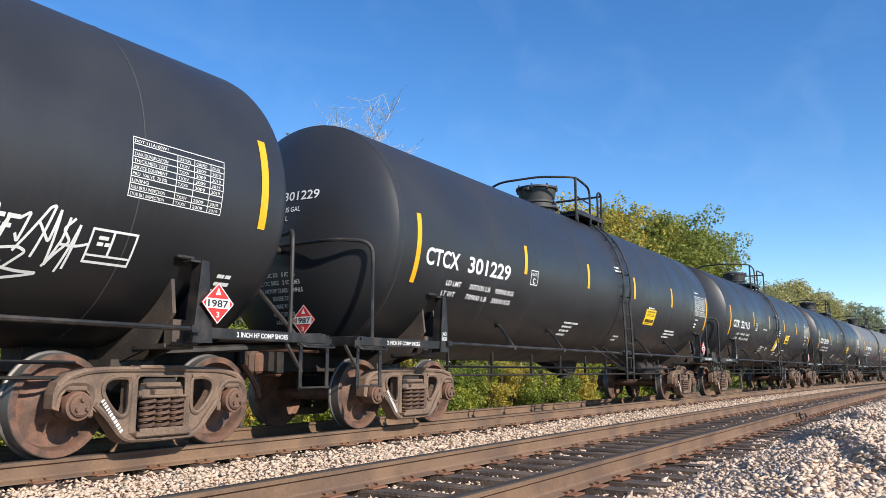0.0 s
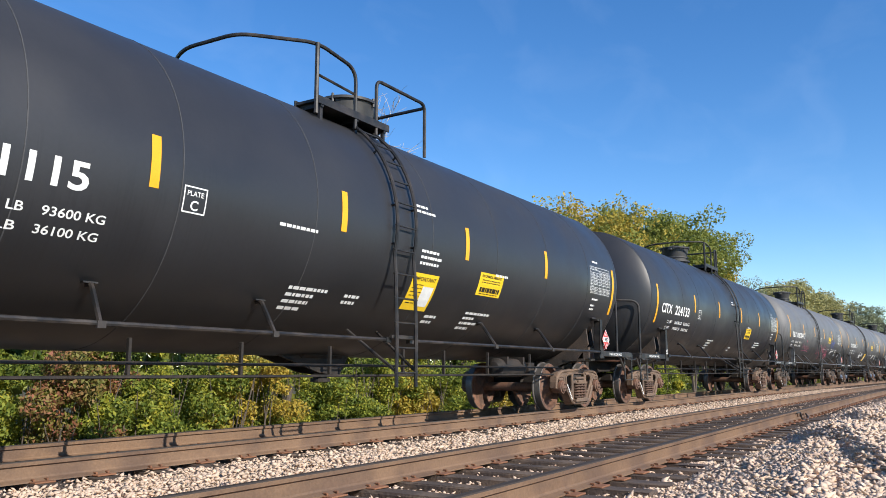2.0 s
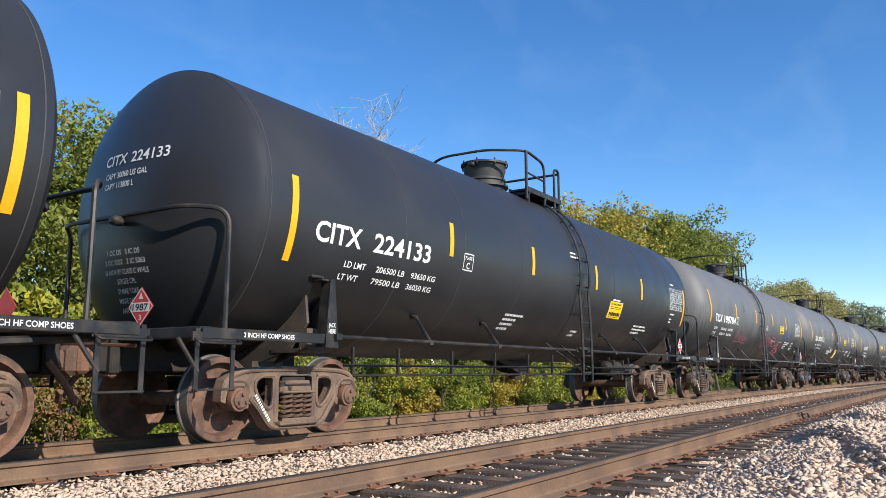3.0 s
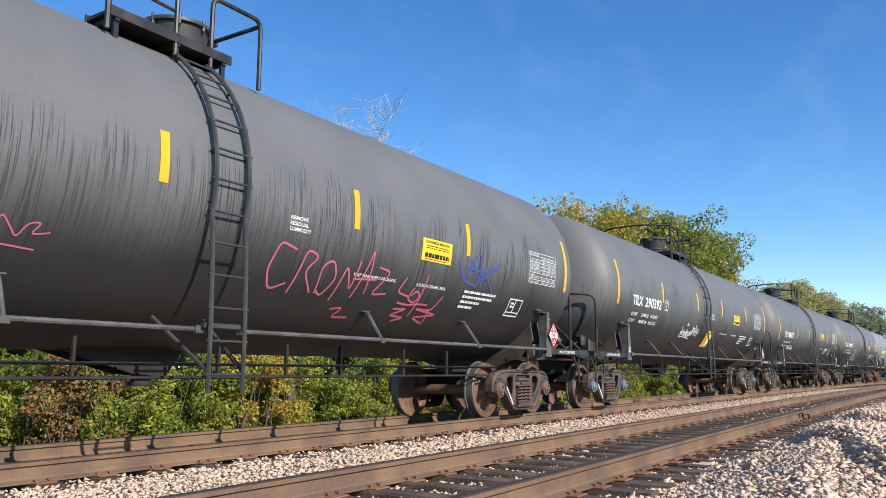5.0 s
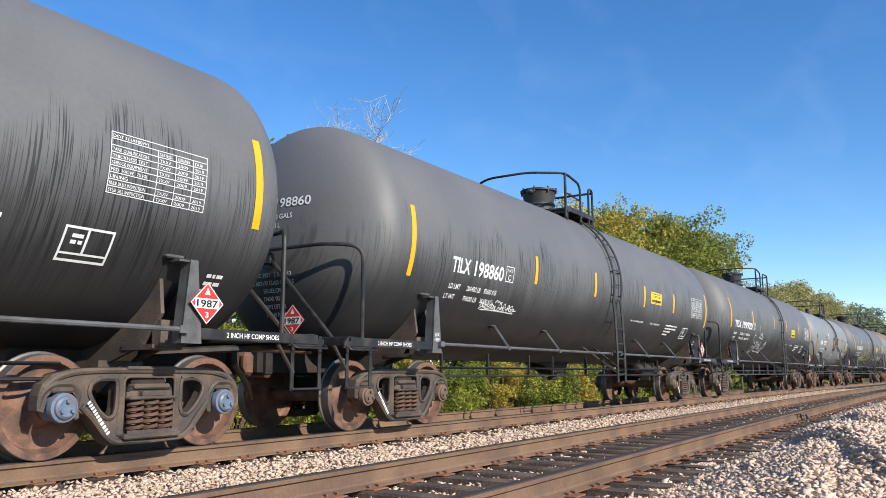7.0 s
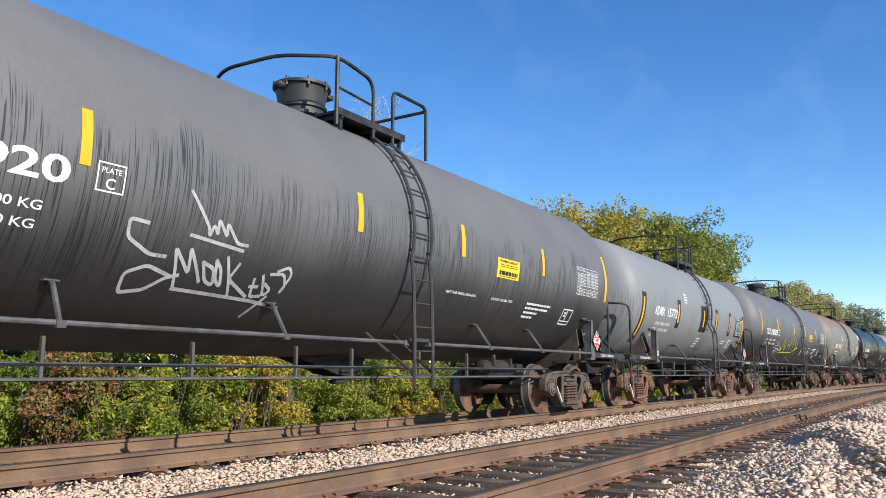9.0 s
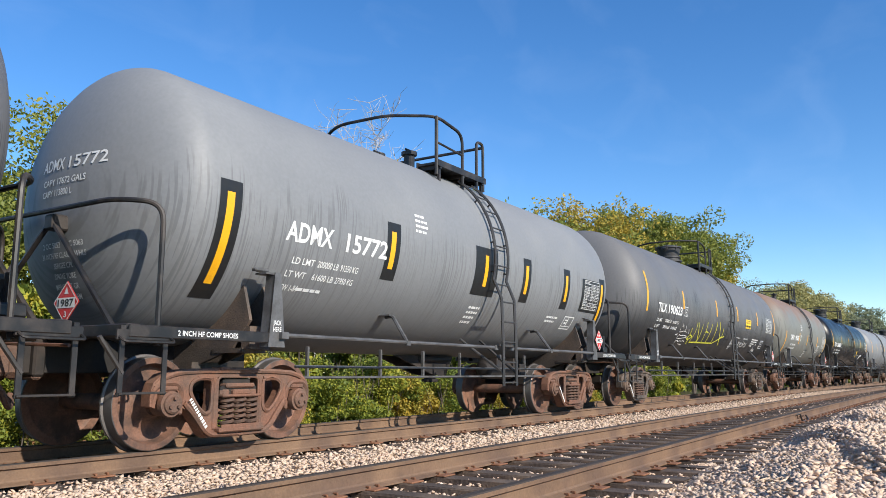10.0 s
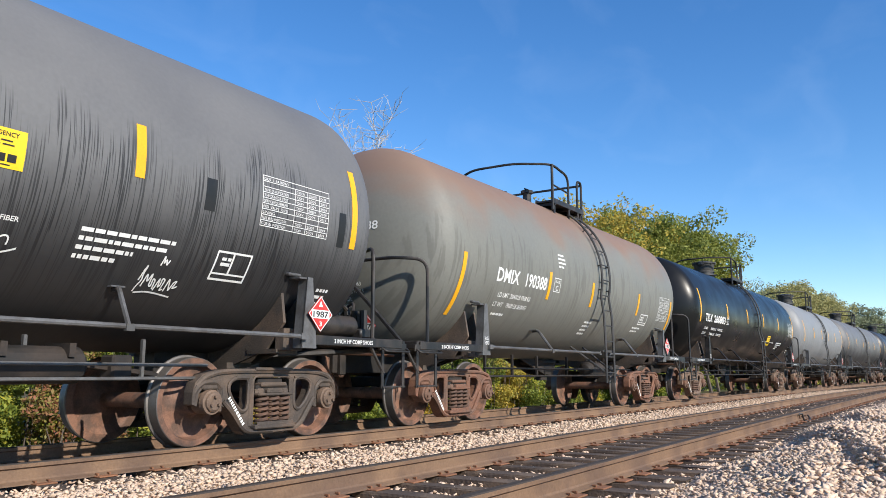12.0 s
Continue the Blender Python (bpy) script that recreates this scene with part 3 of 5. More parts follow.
def spring_mesh():
    bm = bmesh.new()
    pts = [(.066 * math.cos(t), .066 * math.sin(t), .215 + .30 * t / (2 * math.pi * 5.5)) for t in [2 * math.pi * 5.5 * i / 60 for i in range(61)]]
    pipe(bm, pts, .0185, 6)
    return put("spring", bm, M["spring"], True)


def bolster_mesh():
    bm = bmesh.new()
    box(bm, (0, 0, .62), (.38, 2.1, .16), bevel=.02)
    box(bm, (0, 0, .54), (.44, .42, .36), bevel=.03)
    for s in (-1, 1):
        box(bm, (0, s * 1.0, .57), (.50, .16, .10), bevel=.015)
        box(bm, (s * .42, 0, .40), (.07, 1.7, .10), bevel=.01)          # brake beams
        for t in (-1, 1):
            box(bm, (s * .40, t * .74, .42), (.06, .09, .34), bevel=.01)  # brake shoes
        rod(bm, (s * .42, .1, .42), (0, .1, .85), .03, 6)
    return put("truck", bm, M["under"])


def stencil_mesh():
    """Row of stencilled characters down the frame's slanting web, as plain bars."""
    bm = bmesh.new()
    rnd = random.Random(4)
    p, d, up = Vector((-.665, -.112, .50)), Vector((.60, 0, -.80)), Vector((.80, 0, .60))
    u = 0.0
    while u < .34:
        w = rnd.uniform(.016, .03)
        q = [p + d * a + up * b for a, b in ((u, -.018), (u + w, -.018), (u + w, .018), (u, .018))]
        bm.faces.new([bm.verts.new(k) for k in q])
        u += w + .012
    bmesh.ops.recalc_face_normals(bm, faces=bm.faces)
    return put("frame_stencil", bm, M["white"])


def build_truck(car, x, mat, caps="truck_red"):
    t = part("truck", shared("bolster", bolster_mesh), car, "grimy four-wheel freight truck", pose(x, 0, 0))
    wheels = []
    for s in (-1, 1):
        part("side_frame", shared(("frame", mat), lambda: side_frame_mesh(M[mat])), t, "cast steel side frame, dusty brown",
             pose(0, s * 1.0, 0, 0, 0, 0 if s < 0 else 180))
        if s < 0:
            part("frame_stencil", shared("stencil", stencil_mesh), t, m=pose(0, -1.0, 0))
        for i in (-1, 0, 1):
            part("spring", shared("spring", spring_mesh), t, m=pose(i * .165, s * 1.075, 0))
        for w in (-1, 1):
            part("bearing", shared(("bearing", caps), lambda: bearing_mesh(M[caps])), t, m=pose(w * .889, s * 1.0, .457, 0, 0, 0 if s < 0 else 180))
    for w in (-1, 1):
        wheels.append((part("wheelset", shared("wheelset", wheelset_mesh), t, "rust brown steel wheels on an axle", pose(w * .889, 0, .457)), w * .889))
    return wheels


def cross_slab(outline, x0, x1):
    """An outline in the yz plane, extruded along x."""
    bm = bmesh.new()
    slab(bm, outline, 0, x1 - x0)
    bmesh.ops.transform(bm, matrix=Matrix(((0, 1, 0, x0), (1, 0, 0, 0), (0, 0, 1, 0), (0, 0, 0, 1))), verts=bm.verts)
    bmesh.ops.recalc_face_normals(bm, faces=bm.faces)
    return bm


def saddle_mesh(r):
    arc = [(-r * .93 * math.sin(a), ZC - r * math.cos(a) + .01) for a in [math.radians(d) for d in range(-62, 63, 8)]]
    bm = cross_slab([(-1.10, 1.0), (-.45, .80), (.45, .80), (1.10, 1.0), (1.36, 1.30)] + sorted(arc, key=lambda p: -p[0]) + [(-1.36, 1.30)], -.16, -.12)
    b2 = cross_slab([(-1.10, 1.0), (-.45, .80), (.45, .80), (1.10, 1.0), (1.36, 1.30)] + sorted(arc, key=lambda p: -p[0]) + [(-1.36, 1.30)], .12, .16)
    me = bpy.data.meshes.new("tmp")
    b2.to_mesh(me)
    bm.from_mesh(me)
    bpy.data.meshes.remove(me)
    b2.free()
    box(bm, (0, 0, .83), (.5, 1.2, .08))
    for s in (-1, 1):
        box(bm, (0, s * 1.05, .99), (.34, .45, .05))
        box(bm, (.0, s * 1.30, 1.12), (.30, .12, .24))
    return put("body_bolster", bm, M["truck_dark"])


def draft_sill_mesh(L, tc):
    bm = bmesh.new()
    box(bm, ((L - .1 + tc - .9) / 2, 0, .92), (L - .1 - tc + .9, .36, .34), bevel=.01)
    box(bm, (L - .25, 0, .92), (.12, .5, .4), bevel=.02)
    return put("draft_sill", bm, M["under"])


def end_beam_mesh(L):
    bm = bmesh.new()
    box(bm, (L - .32, 0, 1.125), (.14, 3.06, .11), bevel=.01)
    return put("end_beam", bm, M["fitting"])


def deck_slat_mesh():
    bm = bmesh.new()
    box(bm, (0, 0, 1.11), (.056, 2.9, .04))
    return put("deck_slat", bm, M["fitting"])


def diagonal_mesh(L, tc):
    bm = bmesh.new()
    rod(bm, (tc + .3, -.3, .95), (L - .35, -1.25, 1.05), .04, 6)
    return put("end_diagonal", bm, M["fitting"])


def coupler_mesh(L):
    bm = bmesh.new()
    box(bm, (L - .12, 0, .86), (.5, .16, .2), bevel=.03)
    box(bm, (L + .10, -.06, .86), (.2, .2, .3), bevel=.05)
    box(bm, (L + .06, .15, .86), (.14, .1, .26), bevel=.03)
    box(bm, (L - .25, 0, .86), (.1, .45, .34), bevel=.02)
    pipe(bm, bend([(L - .3, -.3, .85), (L - .1, -.34, .6), (L + .05, -.25, .42), (L + .12, -.1, .55)], .15, 4), .035, 7)
    rod(bm, (L - .12, -.25, 1.02), (L - .12, -1.35, .98), .016, 6)
    return put("coupler", bm, M["truck_red"])


def end_rail_mesh(L, h, brace):
    """End handrail: corner posts and a top bar that bows out round the tank's head."""
    bm = bmesh.new()
    x, o = L - .66, L - .36
    pipe(bm, bend([(x, -1.40, 1.0), (x, -1.40, h), (o, -1.05, h + .02), (o, 1.05, h + .02), (x, 1.40, h), (x, 1.40, 1.0)], .2, 6), .026, 8)
    for s in (-1, 1):
        box(bm, (x, s * 1.40, 1.1), (.07, .07, .16))
    if not brace:
        box(bm, (o + .03, 0, h - .04), (.16, .14, .10), bevel=.03)
    return put("end_handrail", bm, M["fitting"], True)


def brace_mesh(L, half):
    bm = bmesh.new()
    x = L - .34
    for s in (-1, 1):
        rod(bm, (L - .40, s * .04, 2.24), (x, s * 1.22, 1.14), .03, 7)
    box(bm, (L - .46, 0, 2.25), (.2, .16, .16), bevel=.02)
    return put("end_brace", bm, M["fitting"])


def step_mesh():
    bm = bmesh.new()
    for x in (-.22, .22):
        box(bm, (x, 0, .86), (.05, .022, .60), bevel=.004)
    box(bm, (0, .0, .58), (.48, .06, .02), bevel=.004)
    pipe(bm, bend([(-.26, -.02, 1.06), (-.26, -.09, 1.02), (.26, -.09, 1.02), (.26, -.02, 1.06)], .05, 3), .012, 6)
    box(bm, (0, .0, 1.08), (.56, .03, .09), bevel=.005)
    rod(bm, (-.20, .0, .75), (-.42, .03, 1.06), .022, 6)
    return put("sill_step", bm, M["fitting"])


def post_mesh(mat):
    """Jacking post beside the body bolster."""
    bm = bmesh.new()
    slab(bm, [(-.10, 1.02), (.14, 1.02), (.055, 1.80), (-.03, 1.80)], -.012, .012)
    slab(bm, [(-.10, 1.02), (-.085, 1.02), (-.02, 1.80), (-.03, 1.80)], -.012, .12)
    box(bm, (-.04, .08, 1.785), (.22, .16, .02))
    box(bm, (-.14, .10, 1.82), (.2, .07, .035), bevel=.012)
    return put("jacking_post", bm, M[mat])


def ladder_line(sh):
    arc = []
    a0, a1 = math.asin(.82), math.asin(-.22)
    for i in range(15):
        a = a0 + (a1 - a0) * i / 14
        arc.append((-(sh.r + .07) * math.cos(a), sh.zc + (sh.r + .07) * math.sin(a)))
    return arc + [(-1.70, 1.9), (-1.72, 1.2), (-1.72, .56)]


def stile_mesh(sh, mat, s):
    bm = bmesh.new()
    pipe(bm, [(0, y, z) for y, z in ladder_line(sh)], .024, 6)
    for a in (.6, .15, -.15):
        t = math.asin(a)
        rod(bm, (0, -sh.r * math.cos(t) * .99, sh.zc + sh.r * a * .99), (0, -(sh.r + .09) * math.cos(t), sh.zc + (sh.r + .09) * a), .016, 5)
    rod(bm, (0, -1.72, .75), (s * .1, -1.0, 1.28), .022, 6)
    return put("stile", bm, mat, True)


def rung_mesh(mat):
    bm = bmesh.new()
    rod(bm, (-.25, 0, 0), (.25, 0, 0), .013, 6)
    return put("rung", bm, mat)


def build_ladder(car, sh, x, paint, mat):
    def back():
        bm = bmesh.new()
        box(bm, (0, -1.66, 1.18), (.5, .05, .05), bevel=.008)
        return put("ladder", bm, mat)
    lad = part("ladder", shared(("ladder", paint), back), car, "curved steel ladder up the tank's side", pose(x, 0, 0))
    for s in (-1, 1):
        part("stile", shared(("stile", sh.r, sh.zc, paint, s), lambda: stile_mesh(sh, mat, s)), lad, m=pose(s * .21, 0, 0))
    line, acc, want = ladder_line(sh), 0.0, .12
    for (y0, z0), (y1, z1) in zip(line, line[1:]):
        d = math.hypot(y1 - y0, z1 - z0)
        while want <= acc + d:
            k = (want - acc) / d
            part("rung", shared(("rung", paint), lambda: rung_mesh(mat)), lad, m=pose(0, y0 + (y1 - y0) * k, z0 + (z1 - z0) * k))
            want += .31
        acc += d


def platform_mesh(x, top):
    bm = bmesh.new()
    z = top - .16
    slab(bm, [(x - .98, z + .055), (x + .50, z + .055), (x + .50, z + .09), (x - .98, z + .09)], -1.02, -.62)
    for y in (-1.02, -.62):
        box(bm, (x - .24, y, z + .07), (1.5, .02, .10))
    for xx in (x - .9, x - .2, x + .42):
        box(bm, (xx, -.82, z + .02), (.05, .4, .06))
        box(bm, (xx, -.98, z - .10), (.05, .04, .28))
    return put("platform", bm, M["fitting"])


def platform_rail_mesh(x, top, e, g):
    bm = bmesh.new()
    z0, z1 = top - .28, top + .66
    pipe(bm, bend([(x - .22, -1.0, z0), (x - .22, -1.0, z1 - .1), (x - 1.0, -1.0, z1), (x - 1.75 + g, -.35, z1), (x - 1.85 + g, .55, z1 - .03), (x - 1.70 + g, .95, z1 - .12), (x - 1.70 + g, 1.0, z0)], .2, 5), .026, 8)
    rod(bm, (x - 1.0, -1.0, z0), (x - 1.0, -1.0, z1), .03, 7)
    pipe(bm, bend([(x + .24, -1.0, z0), (x + .24, -1.0, z1 - .1), (x + e, -1.0, z1 - .1), (x + e, -1.0, z0)], .12, 5), .026, 8)
    pipe(bm, bend([(x + e, -1.0, z1 - .16), (x + e, .9, z1 - .16), (x + e, .95, z0)], .15, 4), .026, 7)
    pipe(bm, [(x - 1.0, -1.0, z1 - .42), (x - .22, -1.0, z1 - .46)], .018, 6)
    pipe(bm, [(x - 1.70 + g, 1.0, z1 - .3), (x + e, .95, z1 - .3)], .022, 6)
    return put("platform_railing", bm, M["fitting"], True)


def dome_mesh(x, top, mat, R):
    bm = bmesh.new()
    lathe(bm, [(top - .12, R - .04), (top + .05, R - .04), (top + .06, R + .03), (top + .10, R + .03), (top + .11, R - .05), (top + .18, R - .05), (top + .19, R - .02),
               (top + .23, R - .02), (top + .24, R - .06), (top + .50, R - .01), (top + .51, R + .03), (top + .55, R + .03), (top + .56, R - .03), (top + .60, R * .55), (top + .61, 0)],
          36, 'Z', (x, 0, 0))
    for k in range(8):
        a = k * math.pi / 4 + .2
        rod(bm, (x + (R + .01) * math.cos(a), (R + .01) * math.sin(a), top + .46), (x + (R + .01) * math.cos(a), (R + .01) * math.sin(a), top + .59), .022, 6)
    box(bm, (x + R + .03, -.1, top + .50), (.14, .18, .07), bevel=.01)
    box(bm, (x - R - .04, .0, top + .46), (.16, .14, .09), bevel=.03)
    return put("dome", bm, mat, True)


def valve_mesh(x, top):
    bm = bmesh.new()
    for u, y in ((-.75, -.3), (-.95, .2), (-.6, .35)):
        rod(bm, (x + u, y, top - .15), (x + u, y, top + .18), .09, 10)
        rod(bm, (x + u, y, top + .18), (x + u, y, top + .24), .13, 10)
        rod(bm, (x + u - .1, y, top + .27), (x + u + .1, y, top + .27), .02, 6)
    return put("top_valves", bm, M["fitting"])


def side_rail_mesh(tc, gap, s, mat):
    bm = bmesh.new()
    for a, b in ((-tc + .1, gap - .25), (gap + .25, tc - .1)) if s < 0 else ((-tc + .1, tc - .1),):
        rod(bm, (a, s * 1.60, 1.145), (b, s * 1.60, 1.145), .024, 8)
        for x in (a, b):
            box(bm, (x, s * 1.60, 1.145), (.1, .06, .07))
    return put("side_handrail", bm, mat, True)


def strut_mesh(mat):
    bm = bmesh.new()
    pipe(bm, bend([(.06, -1.16, 1.49), (.05, -1.29, 1.50), (-.05, -1.60, 1.15)], .04, 3), .024, 6)
    box(bm, (.05, -1.20, 1.515), (.14, .16, .015))
    box(bm, (-.05, -1.61, 1.135), (.08, .04, .06))
    return put("rail_strut", bm, mat)


def brake_rod_mesh(tc, mat):
    bm = bmesh.new()
    rod(bm, (-tc + .9, 0, 0), (tc - .9, 0, 0), .017, 6)
    return put("brake_rod", bm, M[mat])


def hanger_mesh(mat):
    bm = bmesh.new()
    box(bm, (0, 0, .88), (.034, .05, .40), bevel=.006)
    box(bm, (0, .02, .70), (.10, .16, .03))
    return put("rod_hanger", bm, M[mat])


def build_brake_rods(car, tc, rnd, mat):
    for y, z in ((-1.02, .83), (-.98, .70)):
        part("brake_rod", shared(("rod", tc, mat), lambda: brake_rod_mesh(tc, mat)), car, m=pose(0, y, z))
    x = -tc + 1.4
    while x < tc - 1.2:
        part("rod_hanger", shared(("hanger", mat), lambda: hanger_mesh(mat)), car, m=pose(x, -.75, 0))
        x += rnd.uniform(.9, 1.7)


def outlet_mesh():
    bm = bmesh.new()
    box(bm, (-.2, 0, .99), (.9, .5, .12), bevel=.04)
    rod(bm, (0, 0, 1.05), (0, 0, .60), .10, 12)
    rod(bm, (0, 0, .66), (0, 0, .61), .14, 12)
    slab(bm, [(-1.3, 1.04), (-.25, .74), (.18, .70), (.42, 1.04)], -.2, -.16)
    slab(bm, [(-1.3, 1.04), (-.25, .74), (.18, .70), (.42, 1.04)], .16, .2)
    return put("bottom_outlet", bm, M["under"])


def reservoir_mesh():
    bm = bmesh.new()
    lathe(bm, [(-.52, 0), (-.50, .10), (-.44, .165), (.44, .165), (.50, .10), (.52, 0)], 20, 'X', (0, -.95, .82))
    for x in (-.3, .3):
        box(bm, (x, -.95, .95), (.06, .36, .12))
    rod(bm, (.52, -.95, .82), (1.6, -.75, .72), .03, 6)
    box(bm, (.9, -.9, .80), (.22, .2, .24), bevel=.02)
    return put("air_reservoir", bm, M["under"])


def valve_box_mesh():
    bm = bmesh.new()
    rod(bm, (-.45, 0, 1.34), (.42, 0, 1.34), .13, 16)
    lathe(bm, [(-.16, 0), (-.12, .10), (0, .15), (.12, .10), (.16, 0)], 14, 'Z', (-.62, 0, 1.5))
    box(bm, (-.62, 0, 1.28), (.12, .12, .3))
    for k in range(5):
        rod(bm, (.55, -.12 + .07 * k, 1.22), (.55, -.12 + .07 * k, 1.55 - .05 * (k % 2)), .05, 8)
    box(bm, (.55, 0, 1.25), (.26, .36, .12), bevel=.02)
    pipe(bm, bend([(.6, .1, 1.5), (.75, .2, 1.7), (.9, .5, 1.6), (1.0, .8, 1.3)], .2, 4), .02, 6)
    return put("brake_cylinder", bm, M["fitting"], True)


def control_valve_mesh():
    bm = bmesh.new()
    box(bm, (0, 0, 1.36), (.30, .30, .40), bevel=.03)
    box(bm, (-.28, .02, 1.40), (.2, .24, .26), bevel=.05)
    for k in range(3):
        rod(bm, (.24, -.1 + .1 * k, 1.18), (.24, -.1 + .1 * k, 1.5), .045, 8)
    rod(bm, (.15, -.18, 1.45), (.6, -.18, 1.30), .02, 6)
    pipe(bm, bend([(-.35, 0, 1.4), (-.6, .15, 1.25), (-1.0, .4, 1.18)], .2, 4), .022, 6)
    return put("control_valve", bm, M["fitting"])


def brake_wheel_mesh():
    bm = bmesh.new()
    n = 24
    pipe(bm, [(0, .27 * math.cos(2 * math.pi * i / n), .27 * math.sin(2 * math.pi * i / n)) for i in range(n + 1)], .016, 6)
    for k in range(5):
        a = 2 * math.pi * k / 5
        rod(bm, (.03, 0, 0), (0, .27 * math.cos(a), .27 * math.sin(a)), .012, 5)
    rod(bm, (-.12, 0, 0), (.06, 0, 0), .045, 10)
    return put("hand_brake_wheel", bm, M["fitting"], True)


def brake_stand_mesh():
    bm = bmesh.new()
    box(bm, (-.16, 0, -.05), (.16, .26, .34), bevel=.03)
    box(bm, (-.18, 0, -.52), (.05, .10, .66), bevel=.008)
    rod(bm, (-.12, .08, -.2), (-.12, .08, -.85), .012, 6)
    return put("brake_stand", bm, M["fitting"])


def placard_meshes():
    """A diamond placard facing -y: red field, white middle, figures."""
    def red():
        bm = bmesh.new()
        slab(bm, [(0, -.20), (.20, 0), (0, .20), (-.20, 0)], -.003, .003)
        return put("placard", bm, M["red"])

    def band():
        bm = bmesh.new()
        vs = [bm.verts.new((x, -.0065, z)) for x, z in ((-.145, -.05), (.145, -.05), (.145, .045), (-.145, .045))]
        bm.faces.new(vs)
        vs = [bm.verts.new((x, -.0065, z)) for x, z in ((0, .15), (.035, .08), (-.035, .08))]
        bm.faces.new(vs)
        for a, b in (((0, -.19), (.19, 0)), ((.19, 0), (0, .19)), ((0, .19), (-.19, 0)), ((-.19, 0), (0, -.19))):
            d = Vector((b[0] - a[0], 0, b[1] - a[1])).normalized().cross(Vector((0, 1, 0))) * .005
            p, q = Vector((a[0], -.0065, a[1])), Vector((b[0], -.0065, b[1]))
            bm.faces.new([bm.verts.new(k) for k in (p + d, q + d, q - d, p - d)])
        write(bm, "3", .04, .055, lambda u, d: Vector((u - .02, -.0065, d - .135)), .02)
        return put("placard_print", bm, M["white"])

    def figures():
        bm = bmesh.new()
        write(bm, "1987", .25, .07, lambda u, d: Vector((u - .125, -.009, d - .036)), .02)
        return put("placard_number", bm, M["ink"])
    return shared("red", red), shared("band", band), shared("fig", figures)


def build_placard(car, m):
    a, b, c = placard_meshes()
    p = part("placard", a, car, "red and white diamond hazard placard reading 1987", m)
    part("placard_print", b, p)
    part("placard_number", c, p)
    return p


def scribble(sh, x0, x1, z0, z1, strokes, width, seed, off=.005):
    """Looping spray-can strokes wandering over a patch of the tank's side."""
    rnd = random.Random(seed)
    bm = bmesh.new()
    for k in range(strokes):
        cx = x0 + (x1 - x0) * (k + .5) / strokes
        w = (x1 - x0) / strokes
        a, b, ph = rnd.uniform(.5, 1.0), rnd.uniform(.4, 1.0), rnd.uniform(0, 6)
        n = 22
        pts = []
        for i in range(n):
            t = i / (n - 1)
            x = cx + w * a * (.6 * math.sin(4.2 * t + ph) + .35 * math.sin(9 * t + 2 * ph))
            z = (z0 + z1) / 2 + (z1 - z0) / 2 * b * (.7 * math.cos(5.5 * t + ph * 1.7) + .3 * math.cos(11 * t + ph))
            pts.append((x, z))
        for (xa, za), (xb, zb) in zip(pts, pts[1:]):
            d = Vector((zb - za, xa - xb))
            if d.length < 1e-5:
                continue
            d = d.normalized() * width * .5
            bm.faces.new([bm.verts.new(sh.at(x, z, off)) for x, z in ((xa + d.x, za + d.y), (xb + d.x, zb + d.y), (xb - d.x, zb - d.y), (xa - d.x, za - d.y))])
    bmesh.ops.recalc_face_normals(bm, faces=bm.faces)
    return bm

